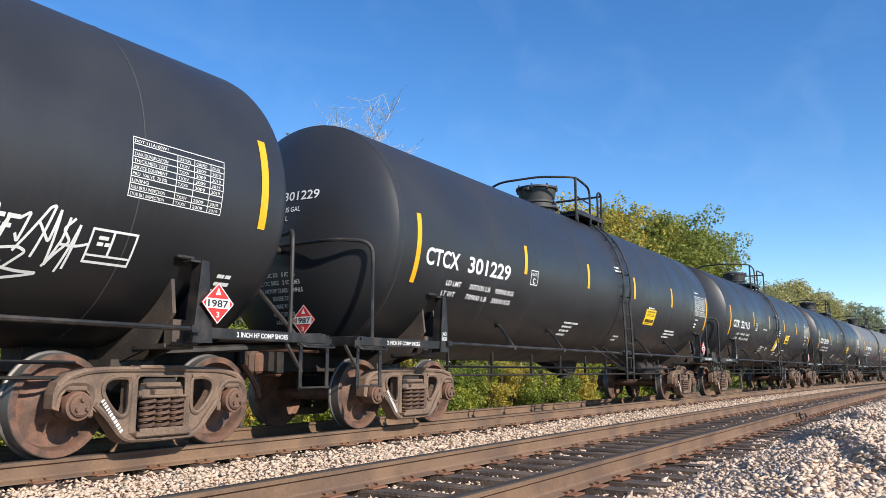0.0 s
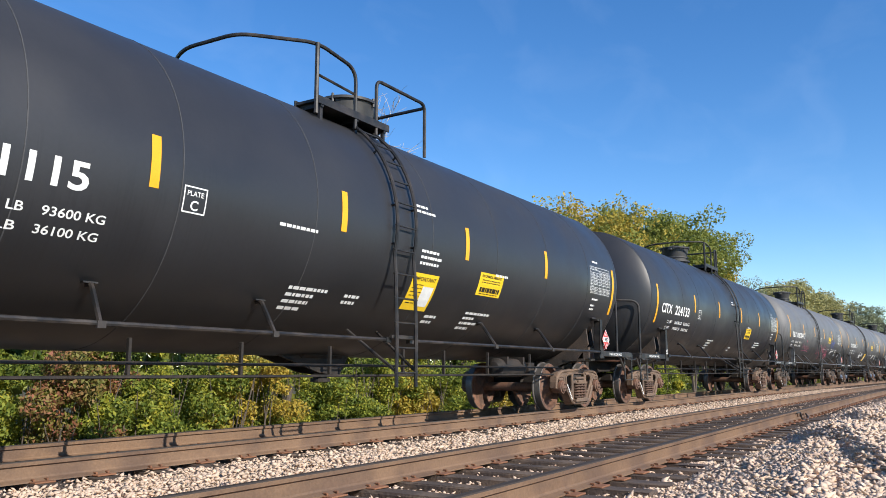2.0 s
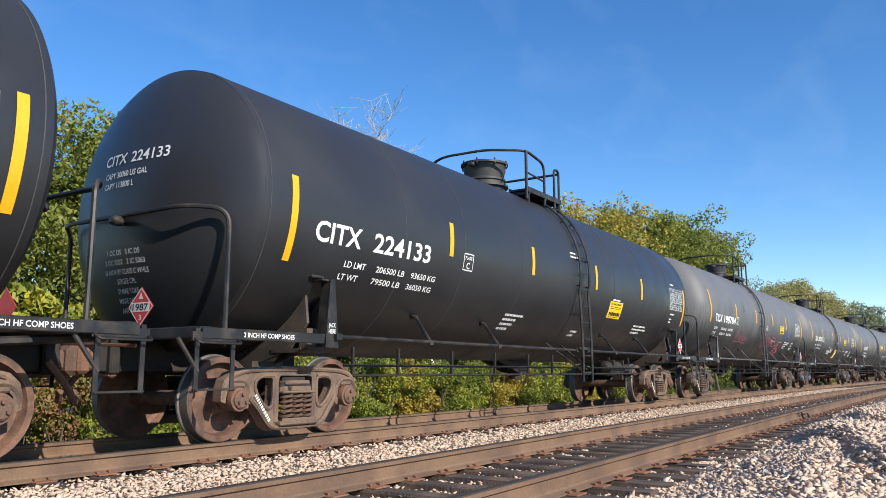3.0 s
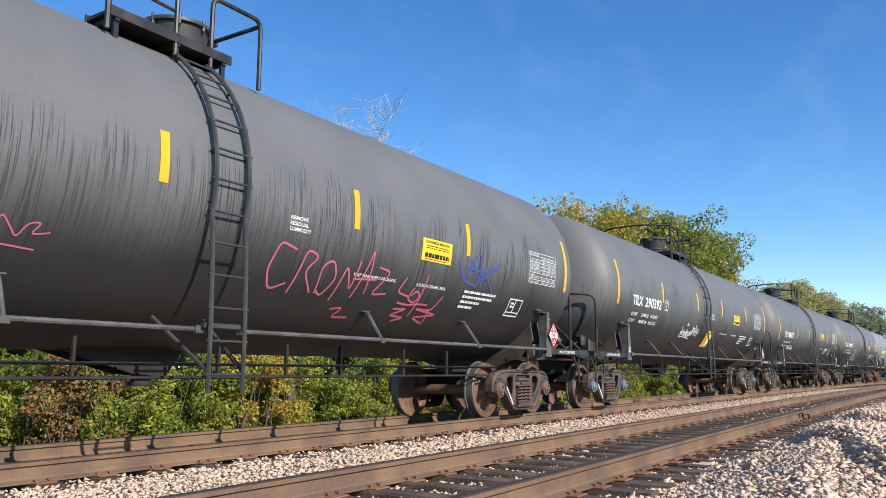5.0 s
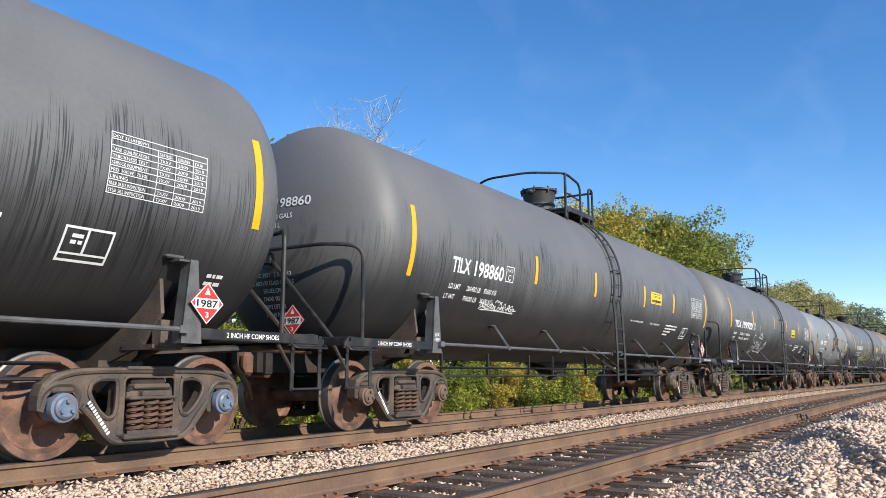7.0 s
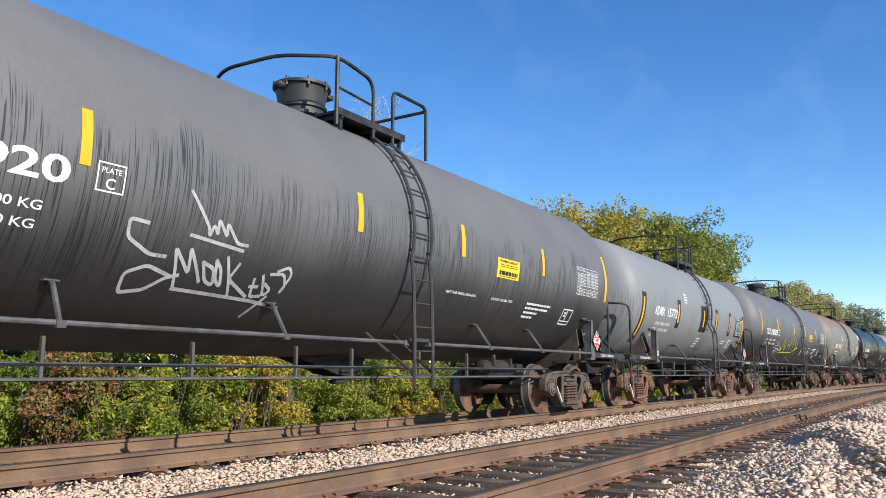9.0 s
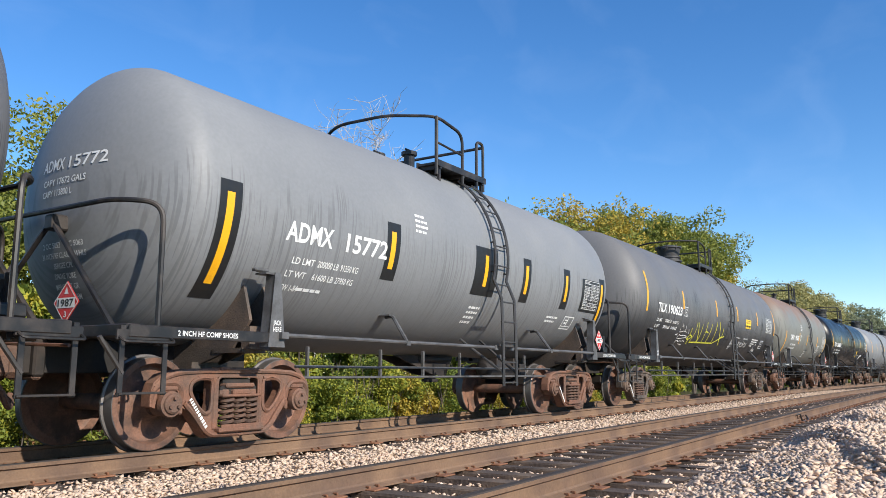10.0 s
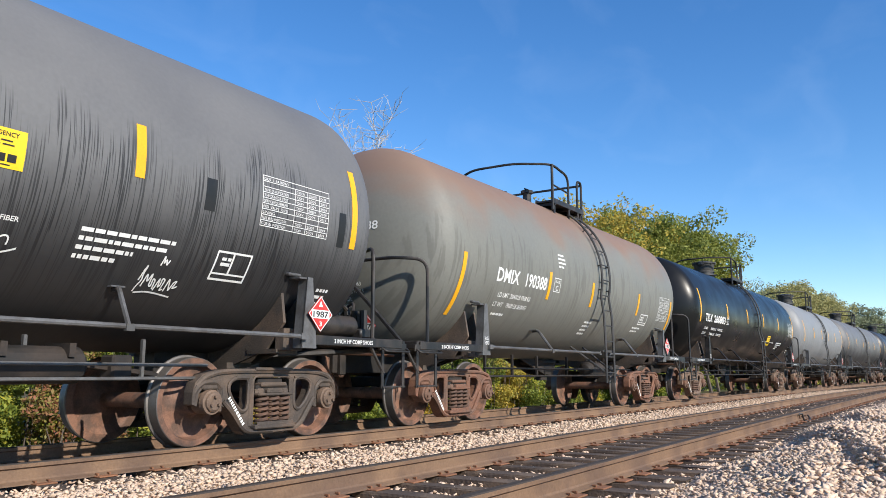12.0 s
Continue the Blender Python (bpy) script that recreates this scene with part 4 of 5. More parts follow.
STROKES = dict(
    tag=[[(0, .4), (.04, .8), (.08, .95), (.05, .6), (.08, .4), (.02, .2), (0, .0)], [(.12, .2), (.16, .7), (.22, .3), (.28, .75), (.30, .25), (.36, .2), (.34, .5), (.40, .45), (.42, .15)],
         [(.46, .1), (.50, .6), (.54, .2), (.58, .3), (.56, .55), (.64, .5), (.62, .1), (.68, .15)], [(.72, .1), (.74, .6), (.80, .3), (.84, .1), (.88, .45), (.95, .5), (.9, .2), (1, .3)],
         [(.36, 1.0), (.40, 1.4), (.42, 1.05), (.46, 1.25), (.50, 1.0), (.54, 1.2)], [(.05, -.05), (.3, .02), (.6, -.02), (.95, -.1)]],
    swirl=[[(0.25, 0.92), (0.17, 0.94), (0.12, 0.72), (0.19, 0.56), (0.27, 0.56)], [(0.27, 0.33), (0.17, 0.43), (0.05, 0.31), (0.0, 0.08), (0.12, 0.14), (0.24, 0.31), (0.31, 0.36)], [(0.27, 0.22), (0.34, 0.69), (0.36, 0.39), (0.42, 0.72), (0.41, 0.31)],
           [(0.46, 0.56), (0.44, 0.33), (0.48, 0.28), (0.51, 0.5), (0.46, 0.56)], [(0.54, 0.61), (0.5, 0.36), (0.52, 0.27), (0.55, 0.5), (0.54, 0.61)], [(0.56, 0.17), (0.61, 0.67)], [(0.67, 0.61), (0.58, 0.39), (0.67, 0.19)],
           [(0.74, 0.44), (0.69, 0.19), (0.76, 0.22)], [(0.7, 0.33), (0.75, 0.34)], [(0.8, 0.5), (0.77, 0.22), (0.83, 0.31), (0.8, 0.39)], [(0.85, 0.53), (0.94, 0.56), (0.93, 0.39), (0.88, 0.28), (0.99, 0.56), (0.99, 0.67), (0.9, 0.58)],
           [(0.44, 0.87), (0.71, 0.78)], [(0.56, 1.42), (0.56, 1.0), (0.54, 0.89), (0.6, 1.06), (0.59, 0.92), (0.64, 1.14), (0.64, 0.92), (0.68, 1.11), (0.69, 0.86), (0.75, 0.86)], [(0.26, 0.19), (0.45, 0.17), (0.69, 0.14), (0.87, 0.08)],
           [(0.8, 0.22), (0.64, -0.08)]],
    spikes=[[(0, .75), (.12, .85), (.05, .45), (0, .55)], [(.05, .35), (.35, .95), (.42, .98), (.30, .3)], [(.25, .75), (.45, .5), (.5, .95), (.52, .2), (.62, .55), (.65, .85)],
            [(.72, .85), (.6, .7), (.74, .55), (.62, .4), (.5, .2)], [(.7, .15), (.82, .8), (.78, .2)], [(.6, .5), (.85, .5), (1.0, .55)], [(-.5, .3), (.1, .4), (.22, .35), (-.1, 0), (-.5, -.1)],
            [(-.2, .15), (.2, .1), (.48, .1), (.3, .05), (-.4, -.1)], [(-.4, .2), (-.3, .9), (-.25, .4), (-.12, .8), (-.2, .35), (-.05, .2)]],
    star=[[(0, .7), (.2, .1), (.35, .75), (.55, .2), (1, .75)], [(.3, .75), (.5, 1.1), (.62, .05)], [(.2, .55), (.55, .5), (1, .8)], [(.55, .45), (.75, .3), (.95, -.15)],
          [(.25, .1), (.5, .0), (.55, .4)]],
    zigzag=[[(.09, .88), (0, .58), (.25, .52)], [(.3, .7), (.24, .48), (.4, .4), (.48, .55), (.38, .67), (.3, .55)], [(.5, 1), (.48, .42), (.45, .15)], [(.7, .4), (.5, .4), (.3, .35), (.1, .38)],
            [(.1, .25), (.35, .28), (.08, .12), (.4, .1), (.2, .02)], [(.95, .62), (.85, .3), (.5, .3), (1, .22), (.55, .12), (.85, 0), (.8, .28)]],
    points=[[(.035, .65), (.04, .35), (0, .17), (.05, .15), (.065, -.05)], [(.05, .15), (.12, .28), (.05, .35)], [(.14, .92), (.145, .5), (.12, .03), (.30, .07), (.245, .38), (.167, .92)], [(.30, .07), (.285, .88)],
            [(.41, 1.02), (.412, .6), (.42, .08)], [(.412, .6), (.49, .57)], [(.535, .12), (.545, 1.02), (.54, .68)], [(.695, .12), (.685, 1.15), (.695, .68)], [(.77, 1.15), (.825, .65), (.94, 0)],
            [(.12, .03), (.42, .07), (.73, .1), (.925, .43)], [(.91, .88), (.93, .53), (.88, .38), (1, .5)]],
    cloud=[[(0, .45), (.17, .53), (.09, .45)], [(.22, .76), (.23, .6), (.33, .62), (.53, .69), (.78, .64)], [(.30, 1), (.31, .84), (.38, .95), (.44, .8)], [(.25, .33), (.28, .51), (.42, .45), (.67, .49), (.88, .47), (.99, .40), (.28, .29)],
           [(.28, .25), (.34, 0)], [(.30, .18), (.40, .24), (.51, .16), (.62, .22), (.72, .2), (.85, .25), (.99, .2)], [(.61, .07), (.9, .05)], [(.59, .96), (.65, .78), (.61, .69)], [(.89, .8), (1, .6)]],
    letters=[[(.16, .8), (.04, .9), (.0, .4), (.06, .05), (.16, .2)], [(.2, .05), (.24, .85), (.34, .75), (.26, .45), (.36, .1)], [(.40, .1), (.38, .6), (.46, .75), (.52, .4), (.45, .05), (.40, .15)],
             [(.54, .0), (.58, .7), (.66, .2), (.68, .8)], [(.70, .1), (.78, 1.1), (.80, .2)], [(.66, .45), (.86, .5)], [(.86, .75), (.98, .7), (.86, .2), (1.0, .25)], [(.6, -.15), (.7, -.1), (.64, -.3), (.78, -.28)]],
)


def drawn(sh, x0, x1, z0, z1, kind, width):
    """Sprayed strokes of rounded lines on the tank's side."""
    bm = bmesh.new()
    lean = .28 if kind == "swirl" else 0.0
    for stroke in STROKES[kind]:
        p = bend([(x0 + (x1 - x0) * (u - lean * (w - .25)), 0, z0 + (z1 - z0) * w) for u, w in stroke], .03 if kind in ("star", "spikes", "points") else .05 if kind == "swirl" else .09, 4)
        fine = [p[0]]
        for a, b in zip(p, p[1:]):
            k = max(1, math.ceil((b - a).length / .06))
            fine += [a.lerp(b, (i + 1) / k) for i in range(k)]
        for a, b in zip(fine, fine[1:]):
            d = b - a
            if d.length < 1e-4:
                continue
            n = Vector((-d.z, 0, d.x)).normalized() * width / 2
            e = d.normalized() * width * .3
            bm.faces.new([bm.verts.new(sh.at(q.x, q.z, .005)) for q in (a - e + n, a - e - n, b + e - n, b + e + n)])
    bmesh.ops.recalc_face_normals(bm, faces=bm.faces)
    return bm


PANEL_ROWS = [("DOT 111A100W1", "", "", ""), ("", "STATION", "QUALIFIED", "DUE"), ("TANK QUALIFICATION", "TXXV", "2009", "2019"), ("THICKNESS TEST", "TXXV", "2009", "2019"),
              ("SERVICE EQUIPMENT", "TXXV", "2009", "2019"), ("PRD  VALVE  75 PSI", "TXXV", "2009", "2019"), ("LINING", "", "", ""),
              ("RULE 88.B.2 INSPECTION", "TXXV", "2009", "2019"), ("STUB SILL INSPECTION", "TXXV", "2009", "2019")]


def panel_mesh(sh, x0, x1, z0, z1):
    bm = bmesh.new()
    w, n = .0075, len(PANEL_ROWS)
    cols = [0, .46, .65, .84, 1]
    for c in cols:
        x = x0 + (x1 - x0 - w) * c
        patch(bm, sh, x, x + w, z0, z1 - (0 if c in (0, 1) else (z1 - z0) / n))
    for k in range(n + 1):
        z = z0 + (z1 - z0) * k / n
        patch(bm, sh, x0, x1, z - w / 2, z + w / 2, .005, 1)
    for k, row in enumerate(PANEL_ROWS):
        z = z1 - (z1 - z0) * (k + .80) / n
        for c, word in enumerate(row):
            if word:
                a, b_ = x0 + (x1 - x0) * cols[c] + .018, x0 + (x1 - x0) * cols[c + 1] - .016
                side_text(sh, word, a, z, min((b_ - a) * .8, .026 * len(word) + .015), (z1 - z0) / n * .52, .004, .004, bm)
    return put("data_panel", bm, M["white"])


def data_panel(sh, x0, x1, z0, z1, car, rnd, backing=None):
    if backing:
        bm = bmesh.new()
        patch(bm, sh, x0 - .12, x1 + .12, z0 - .06, z1 + .02, .003)
        part("panel_backing", put("panel_backing", bm, M["ink"]), car, "black painted rectangle")
    return part("data_panel", shared(("panel", sh.r, sh.zc, x0, x1, z0, z1), lambda: panel_mesh(sh, x0, x1, z0, z1)), car, "white stencilled table of test dates")


def frame_box(bm, sh, x0, x1, z0, z1, w):
    for a in ((x0, x0 + w, z0, z1), (x1 - w, x1, z0, z1), (x0, x1, z0, z0 + w), (x0, x1, z1 - w, z1)):
        patch(bm, sh, *a)


def sticker(car, sh, x0, x1, z0, z1, title, rnd, name="emergency_sticker", label="yellow emergency notice sticker", paper=False):
    bm = bmesh.new()
    patch(bm, sh, x0, x1, z0, z1, .004)
    s = part(name, put(name, bm, M["sticker"]), car, label)
    w, h = x1 - x0, z1 - z0
    bm = bmesh.new()
    side_text(sh, title, x0 + .08 * w, z0 + .80 * h, .84 * w, .12 * h, .01, .007, bm)
    if not paper:
        bars(sh, bm, x0 + .12 * w, z0 + .70 * h, [.76 * w] * 2, .035 * h, .10 * h, rnd, .007)
        bars(sh, bm, x0 + .10 * w, z0 + .36 * h, [.82 * w], .20 * h, .1, rnd, .007)
        bars(sh, bm, x0 + .12 * w, z0 + .10 * h, [.76 * w], .03 * h, .1, rnd, .007)
    else:
        bars(sh, bm, x0 + .08 * w, z0 + .70 * h, [.4 * w] * 6, .02 * h, .10 * h, rnd, .007)
    part("sticker_print", put("sticker_print", bm, M["ink"]), s)
    if paper:
        bm = bmesh.new()
        patch(bm, sh, x0 + .5 * w, x0 + .92 * w, z0 + .12 * h, z0 + .66 * h, .0055)
        part("sticker_panel", put("sticker_panel", bm, M["white"]), s)
    return s


def build_car(at, mark, number, paint, half, r, lad, label, style, seed, tc=None, trucks="truck", limits=None, extra=(), cap="", detail=True, dome=True, zc=ZC, tank_air=True, caps="truck_red", dome_at=-.85):
    """One tank car. at: metres along the line at the clip's start; half: from the middle to the outer tape stripes; lad: the ladder's x."""
    rnd = random.Random(seed)
    car = thing("tank_car", label, "tank car", on_track(at, TRAIN_Y), group="tank cars of the train")
    tc = tc or half - .7
    if paint == "charcoal":
        trucks, caps = "truck_dark", "truck" if caps == "truck_red" else caps
    L = half + 1.35
    reach = 1.45 if dome_at == DOME_R2 else .95 if dome_at > 0 else 1.1 if number == "199920" else .46
    domed = style != "ct"
    braced = domed
    cyl, slip = (half + .17, 0.0) if domed else (half + .24, -.15)
    spot = SPOTS.get(number, {})
    sh = Shell(r, zc)
    top = zc + r
    fit = M["fitting"] if paint in ("black", "gloss") else M["fitting_grey"]
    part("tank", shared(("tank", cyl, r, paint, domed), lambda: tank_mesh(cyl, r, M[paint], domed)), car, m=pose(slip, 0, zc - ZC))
    for x in [slip - cyl + .03, slip + cyl - .03] * (not domed) + [x * half for x in (-.72, -.52, -.27, .05, .30, .55, .80)] * (paint in ("black",)):
        part("jacket_seam", shared(("seam", r, paint), lambda: put("jacket_seam", ring(0, r, .010), M["seam"], True)), car,
             m=pose(x, 0, zc - ZC))
    wheels = build_truck(car, -tc, trucks, caps) + build_truck(car, tc, trucks, caps)
    for s in (-1, 1):
        turn = 0 if s > 0 else 180
        part("body_bolster", shared(("saddle", r), lambda: saddle_mesh(r)), car, m=pose(s * tc, 0, 0))
        part("draft_sill", shared(("sill", L, tc), lambda: draft_sill_mesh(L, tc)), car, m=pose(0, 0, 0, 0, 0, turn))
        beam = part("end_beam", shared(("beam", L), lambda: end_beam_mesh(L)), car, "crosswise end beam carrying a slatted deck", pose(0, 0, 0, 0, 0, turn))
        for k in range(7):
            part("deck_slat", shared("slat", deck_slat_mesh), beam, m=pose(L - .85 + .07 * k, 0, 0))
        part("end_diagonal", shared(("diag", L, tc), lambda: diagonal_mesh(L, tc)), car, m=pose(0, 0, 0, 0, 0, turn))
        part("coupler", shared(("coupler", L), lambda: coupler_mesh(L)), car, "rusty knuckle coupler", pose(0, 0, 0, 0, 0, turn))
        part("end_handrail", shared(("endrail", L, braced), lambda: end_rail_mesh(L, 2.34 if braced else 2.41, braced)), car, m=pose(0, 0, 0, 0, 0, turn))
        if braced:
            part("end_brace", shared(("brace", L, cyl), lambda: brace_mesh(L, cyl)), car, m=pose(0, 0, 0, 0, 0, turn))
        part("side_handrail", shared(("siderail", tc, lad, s, paint), lambda: side_rail_mesh(tc, lad, s, fit)), car)
        for y in (-1, 1):
            part("jacking_post", shared(("post", paint), lambda: post_mesh("fitting" if paint in ("black", "gloss") else "fitting_grey")), car,
                 m=pose(s * tc - .0, y * 1.57, 0, 0, 0, 0 if y < 0 else 180))
            part("sill_step", shared("step", step_mesh), car, m=pose(s * (L - .42), y * 1.55, 0, 0, 0, 0 if y < 0 else 180))

            def sideplate(f):
                bm = bmesh.new()
                box(bm, ((tc - .1 + L - .25) / 2, -1.56 if f == 0 else 1.56, 1.115), (L - .25 - tc + .1, .03, .11), bevel=.008)
                return put("side_plate", bm, M["fitting"])
            flip = 0 if (s > 0) == (y < 0) else 180
            part("side_plate", shared(("plate", tc, L, flip), lambda: sideplate(flip)), car, m=pose(0, 0, 0, 0, 0, turn))
        build_placard(car, pose(s * (L - .24), s * .62, 1.40, 0, 0, 90 * s))
    for x in spot.get("struts", (-half * .62, -half * .36, half * .30, half * .595)):
        for y in (-1, 1):
            part("rail_strut", shared(("strut", paint), lambda: strut_mesh(fit)), car, m=pose(x, 0, 0, 0, 0, 0 if y < 0 else 180))
    build_placard(car, pose(tc + .15, -1.62, 1.40))
    build_ladder(car, sh, lad, paint, M["fitting"] if paint in ("black", "gloss") else M["dome"])
    part("platform", shared(("platform", lad, r), lambda: platform_mesh(lad, top)), car)
    part("platform_railing", shared(("prail", lad, r, reach), lambda: platform_rail_mesh(lad, top, reach, 0 if dome_at == DOME_R2 else .3)), car)
    if dome:
        part("dome", shared(("dome", lad, r, dome_at, style), lambda: dome_mesh(lad + dome_at, top, M["dome"], .44 if style == "ct" else .385)), car, "round valve housing with a bolted lid")
    else:
        part("top_valves", shared(("valves", lad, r), lambda: valve_mesh(lad, top)), car)
    build_brake_rods(car, tc, random.Random(seed + 7), "fitting_grey" if number in ("199920", "190623", "15772") else "under")
    part("bottom_outlet", shared("outlet", outlet_mesh), car, m=pose(lad + .33, 0, 0))
    if tank_air:
        part("air_reservoir", shared("reservoir", reservoir_mesh), car, m=pose(tc - 2.7, .1, 0))
    if number not in ("198771", "221115", "198784", "290392"):
        part("brake_cylinder", shared("cylinder", valve_box_mesh), car, m=pose(tc + .95, -1.05, 0))
    if number in ("221115", "290392"):
        part("control_valve", shared("valve", control_valve_mesh), car, m=pose(-tc - .9, -.95, 0))
    if number in ("301229", "260803"):
        wheel = part("hand_brake_wheel", shared("brake_wheel", brake_wheel_mesh), car, "spoked iron hand brake wheel", pose(L - .48, -.62, 1.98))
        part("brake_stand", shared("brake_stand", brake_stand_mesh), wheel)
    # tape stripes
    inner = [x / half for x in spot.get("stripes", (-.57 * half, -.18 * half, .18 * half, .57 * half))]
    ends = spot.get("ends", (-half, half - (.12 if style == "ct" else 0)))
    for i, k in enumerate([-1] + inner + [1]):
        x = ends[0] if i == 0 else ends[1] if k == 1 else k * half
        z0, z1 = (1.94, 2.87) if abs(k) == 1 else (2.37, 2.85)
        if style == "tilx" and abs(k) == 1:
            z0, z1 = 2.21, 3.16
        if style == "tilx" and abs(k) < 1:
            z0, z1 = 2.44, 2.92
        if style == "short":
            z0, z1 = (1.65, 2.56) if abs(k) == 1 else (2.09, 2.57)
        z0, z1 = z0 + spot.get("low", 0), z1 + spot.get("low", 0)
        if style == "short" and paint == "grey":
            bm = bmesh.new()
            wide = .20 if i == 2 else .0
            patch(bm, sh, x - .14 - wide, x + .15 + wide, z0 - .14, z1 + .12, .003)
            part("stripe_backing", put("stripe_backing", bm, M["ink"]), car, "black painted rectangle behind the tape")
        bm = bmesh.new()
        patch(bm, sh, x - .05, x + .05, z0, z1, .005)
        part("reflective_stripe", put("reflective_stripe", bm, M["yellow"]), car, "yellow reflective tape stripe")
    if not detail:
        return car, wheels
    # reporting mark and weights
    tz = 2.215 if style == "ct" else 2.26 if style == "tilx" else 2.20
    tz = spot.get("mark_z", tz)
    mx0, mw = spot.get("mark", (-half + .5, 2.2))
    mh = .24 if style == "ct" else .225
    split = {"ct": (.355, .46), "tilx": (.33, .415), "short": (.42, .555)}[style]
    bm = bmesh.new()
    side_text(sh, mark, mx0, tz, mw * split[0], mh, .022, .004, bm)
    part("reporting_mark", put("reporting_mark", bm, M["white"]), car, "white stencilled reporting mark")
    bm = bmesh.new()
    side_text(sh, number, mx0 + mw * split[1], tz, mw * (1 - split[1]), mh, .022, .004, bm)
    part("car_number", put("car_number", bm, M["white"]), car, "white stencilled car number")
    for i, (a, b, c) in enumerate(limits or (("LD LMT", "206400 LB", "93600 KG"), ("LT WT", "79600 LB", "36100 KG"))):
        z = tz - .235 - .145 * i
        k = mw / 2.0
        bm = bmesh.new()
        cols = (.52, 1.05, 1.70) if style == "ct" else (.05, .70, 1.36) if style == "tilx" else (.20, .66, 1.10)
        side_text(sh, a, mx0 + cols[0] * k - .04 * i, z, (.40 if i == 0 else .36) * min(1, k), .08, .014, .004, bm)
        side_text(sh, b, mx0 + cols[1] * k - .02 * i, z, (.52 if style != "short" else .40) * k, .08, .014, .004, bm)
        side_text(sh, c, mx0 + cols[2] * k - .02 * i, z, (.50 if style != "short" else .36) * k, .08, .014, .004, bm)
        part("weight_lettering", put("weight_lettering", bm, M["white"]), car)
    bm = bmesh.new()
    px = spot.get("plate", mx0 + mw + .16)
    frame_box(bm, sh, px, px + .27, tz, tz + .25, .014)
    side_text(sh, "C", px + .09, tz + .03, .09, .095, .02, .004, bm)
    side_text(sh, "PLATE", px + .04, tz + .16, .19, .05, .012, .004, bm)
    part("plate_stencil", put("plate_stencil", bm, M["white"]), car)
    # the end's lettering, on the head that faces the camera

    def head(u, d, y0, z0):
        y, z = y0 + u, z0 + d
        q = min(1, math.hypot(y, z - zc) / r)
        return Vector((slip - cyl - head_x(q, r, domed) - .008, y, z))
    hz = 3.05 if style == "ct" else 2.95 if style == "tilx" else 2.84
    # the letters run from the far side to the near one
    ends_text = [(mark, .42, .13, .47, hz), (number, .58, .13, -.03, hz), (cap or "CAPY 30070 US GAL", .75, .07, .42, hz - .16), ("CAPY 113800 L", .55, .07, .42, hz - .28)]
    rows = ("1 OC D5   5 IC D5", "2 OC 5052   2 IC 5063", "36 INCH RF CLASS C WHLS", "SERGEE CPL", "SY40AE YOKE", "M901E DFT GR", "AAR 10 BR BM")[1 if domed else 0:]
    ends_text += [(row, .034 * len(row), .058, .017 * len(row) + .05, 2.02 - .105 * i) for i, row in enumerate(rows)]
    for word, w, h, y0, z0 in ends_text:
        bm = bmesh.new()
        write(bm, word, w, h, lambda u, d: head(y0 - u, d, 0, z0), .013)
        bmesh.ops.recalc_face_normals(bm, faces=bm.faces)
        part("end_lettering", put("end_lettering", bm, M["white"]), car, "white stencilling on the tank end")
    # panel, stickers and small lines
    if style == "short":
        data_panel(sh, half - .90, half - .14, 2.02, 2.58, car, rnd, paint == "grey")
    else:
        pz = 0 if style == "ct" else -.045
        dx = spot.get("panel", half - 1.30 if style == "ct" else 5.90)
        data_panel(sh, dx, dx + 1.04, 2.305 + pz, 2.83 + pz, car, rnd)
    if style == "tilx":
        lines = ((3.98, 1.955, [.95, .9, .55, .4]), (half - .35, 1.72, [.2, .2, .2]))
        for word, x, z, w in (("VENT TANK WHEN UNLOADING", 1.40, 1.905, .86), ("0.50 INCH CERAMIC FIBER", 2.74, 1.905, .72), *((("REMOVE", .16, 2.385, .27), ("RESIDUAL", .16, 2.325, .29),
                              ("COMMODITY", .16, 2.265, .34)) if lad < 0 else ())):
            part("small_lettering", put("small_lettering", side_text(sh, word, x, z, w, .043, .012), M["white"]), car)
    elif style == "ct":
        lines = ((-2.12, 1.70, [.65, .45, .42, .36]), *spot.get("lines", ((3.9, 1.80, [.8, .9, .55]),)), (half * .0, 2.98, [.28, .45]), (half * .30, 2.26, [.4]),
                 (half * .10, 1.55, [.3, .25]), (half * .84, 2.95, [.3]), (half * .84, 2.2, [.3]), (half * .84, 2.08, [.2, .2]))
    else:
        lines = ((-half * .75, 1.72, [.4]), (half * .0, 1.78, [.35, .35, .3, .3]), (half * .55, 1.8, [.5, .4]), (-half * .35, 2.9, [.25, .3, .3, .25]))
    for lx, lz, rows in lines:
        bm = bmesh.new()
        bars(sh, bm, lx, lz, rows, .034, .072, rnd)
        part("small_lettering", put("small_lettering", bm, M["white"]), car, "small white lines of stencilling")
    for s in (-1, 1):
        x = -L + .75 if s < 0 else tc + .45
        bm = bmesh.new()
        write(bm, "2 INCH HF COMP SHOES", .72, .05, lambda u, d: Vector((x + u, -1.579, 1.09 + d)), .015)
        part("plate_lettering", put("plate_lettering", bm, M["white"]), car)
    bm = bmesh.new()
    write(bm, "JACK", .12, .05, lambda u, d: Vector((-tc - .04 + u, -1.586, 1.25 + d)), .015)
    write(bm, "HERE", .12, .05, lambda u, d: Vector((-tc - .04 + u, -1.586, 1.18 + d)), .015)
    part("plate_lettering", put("plate_lettering", bm, M["white"]), car)
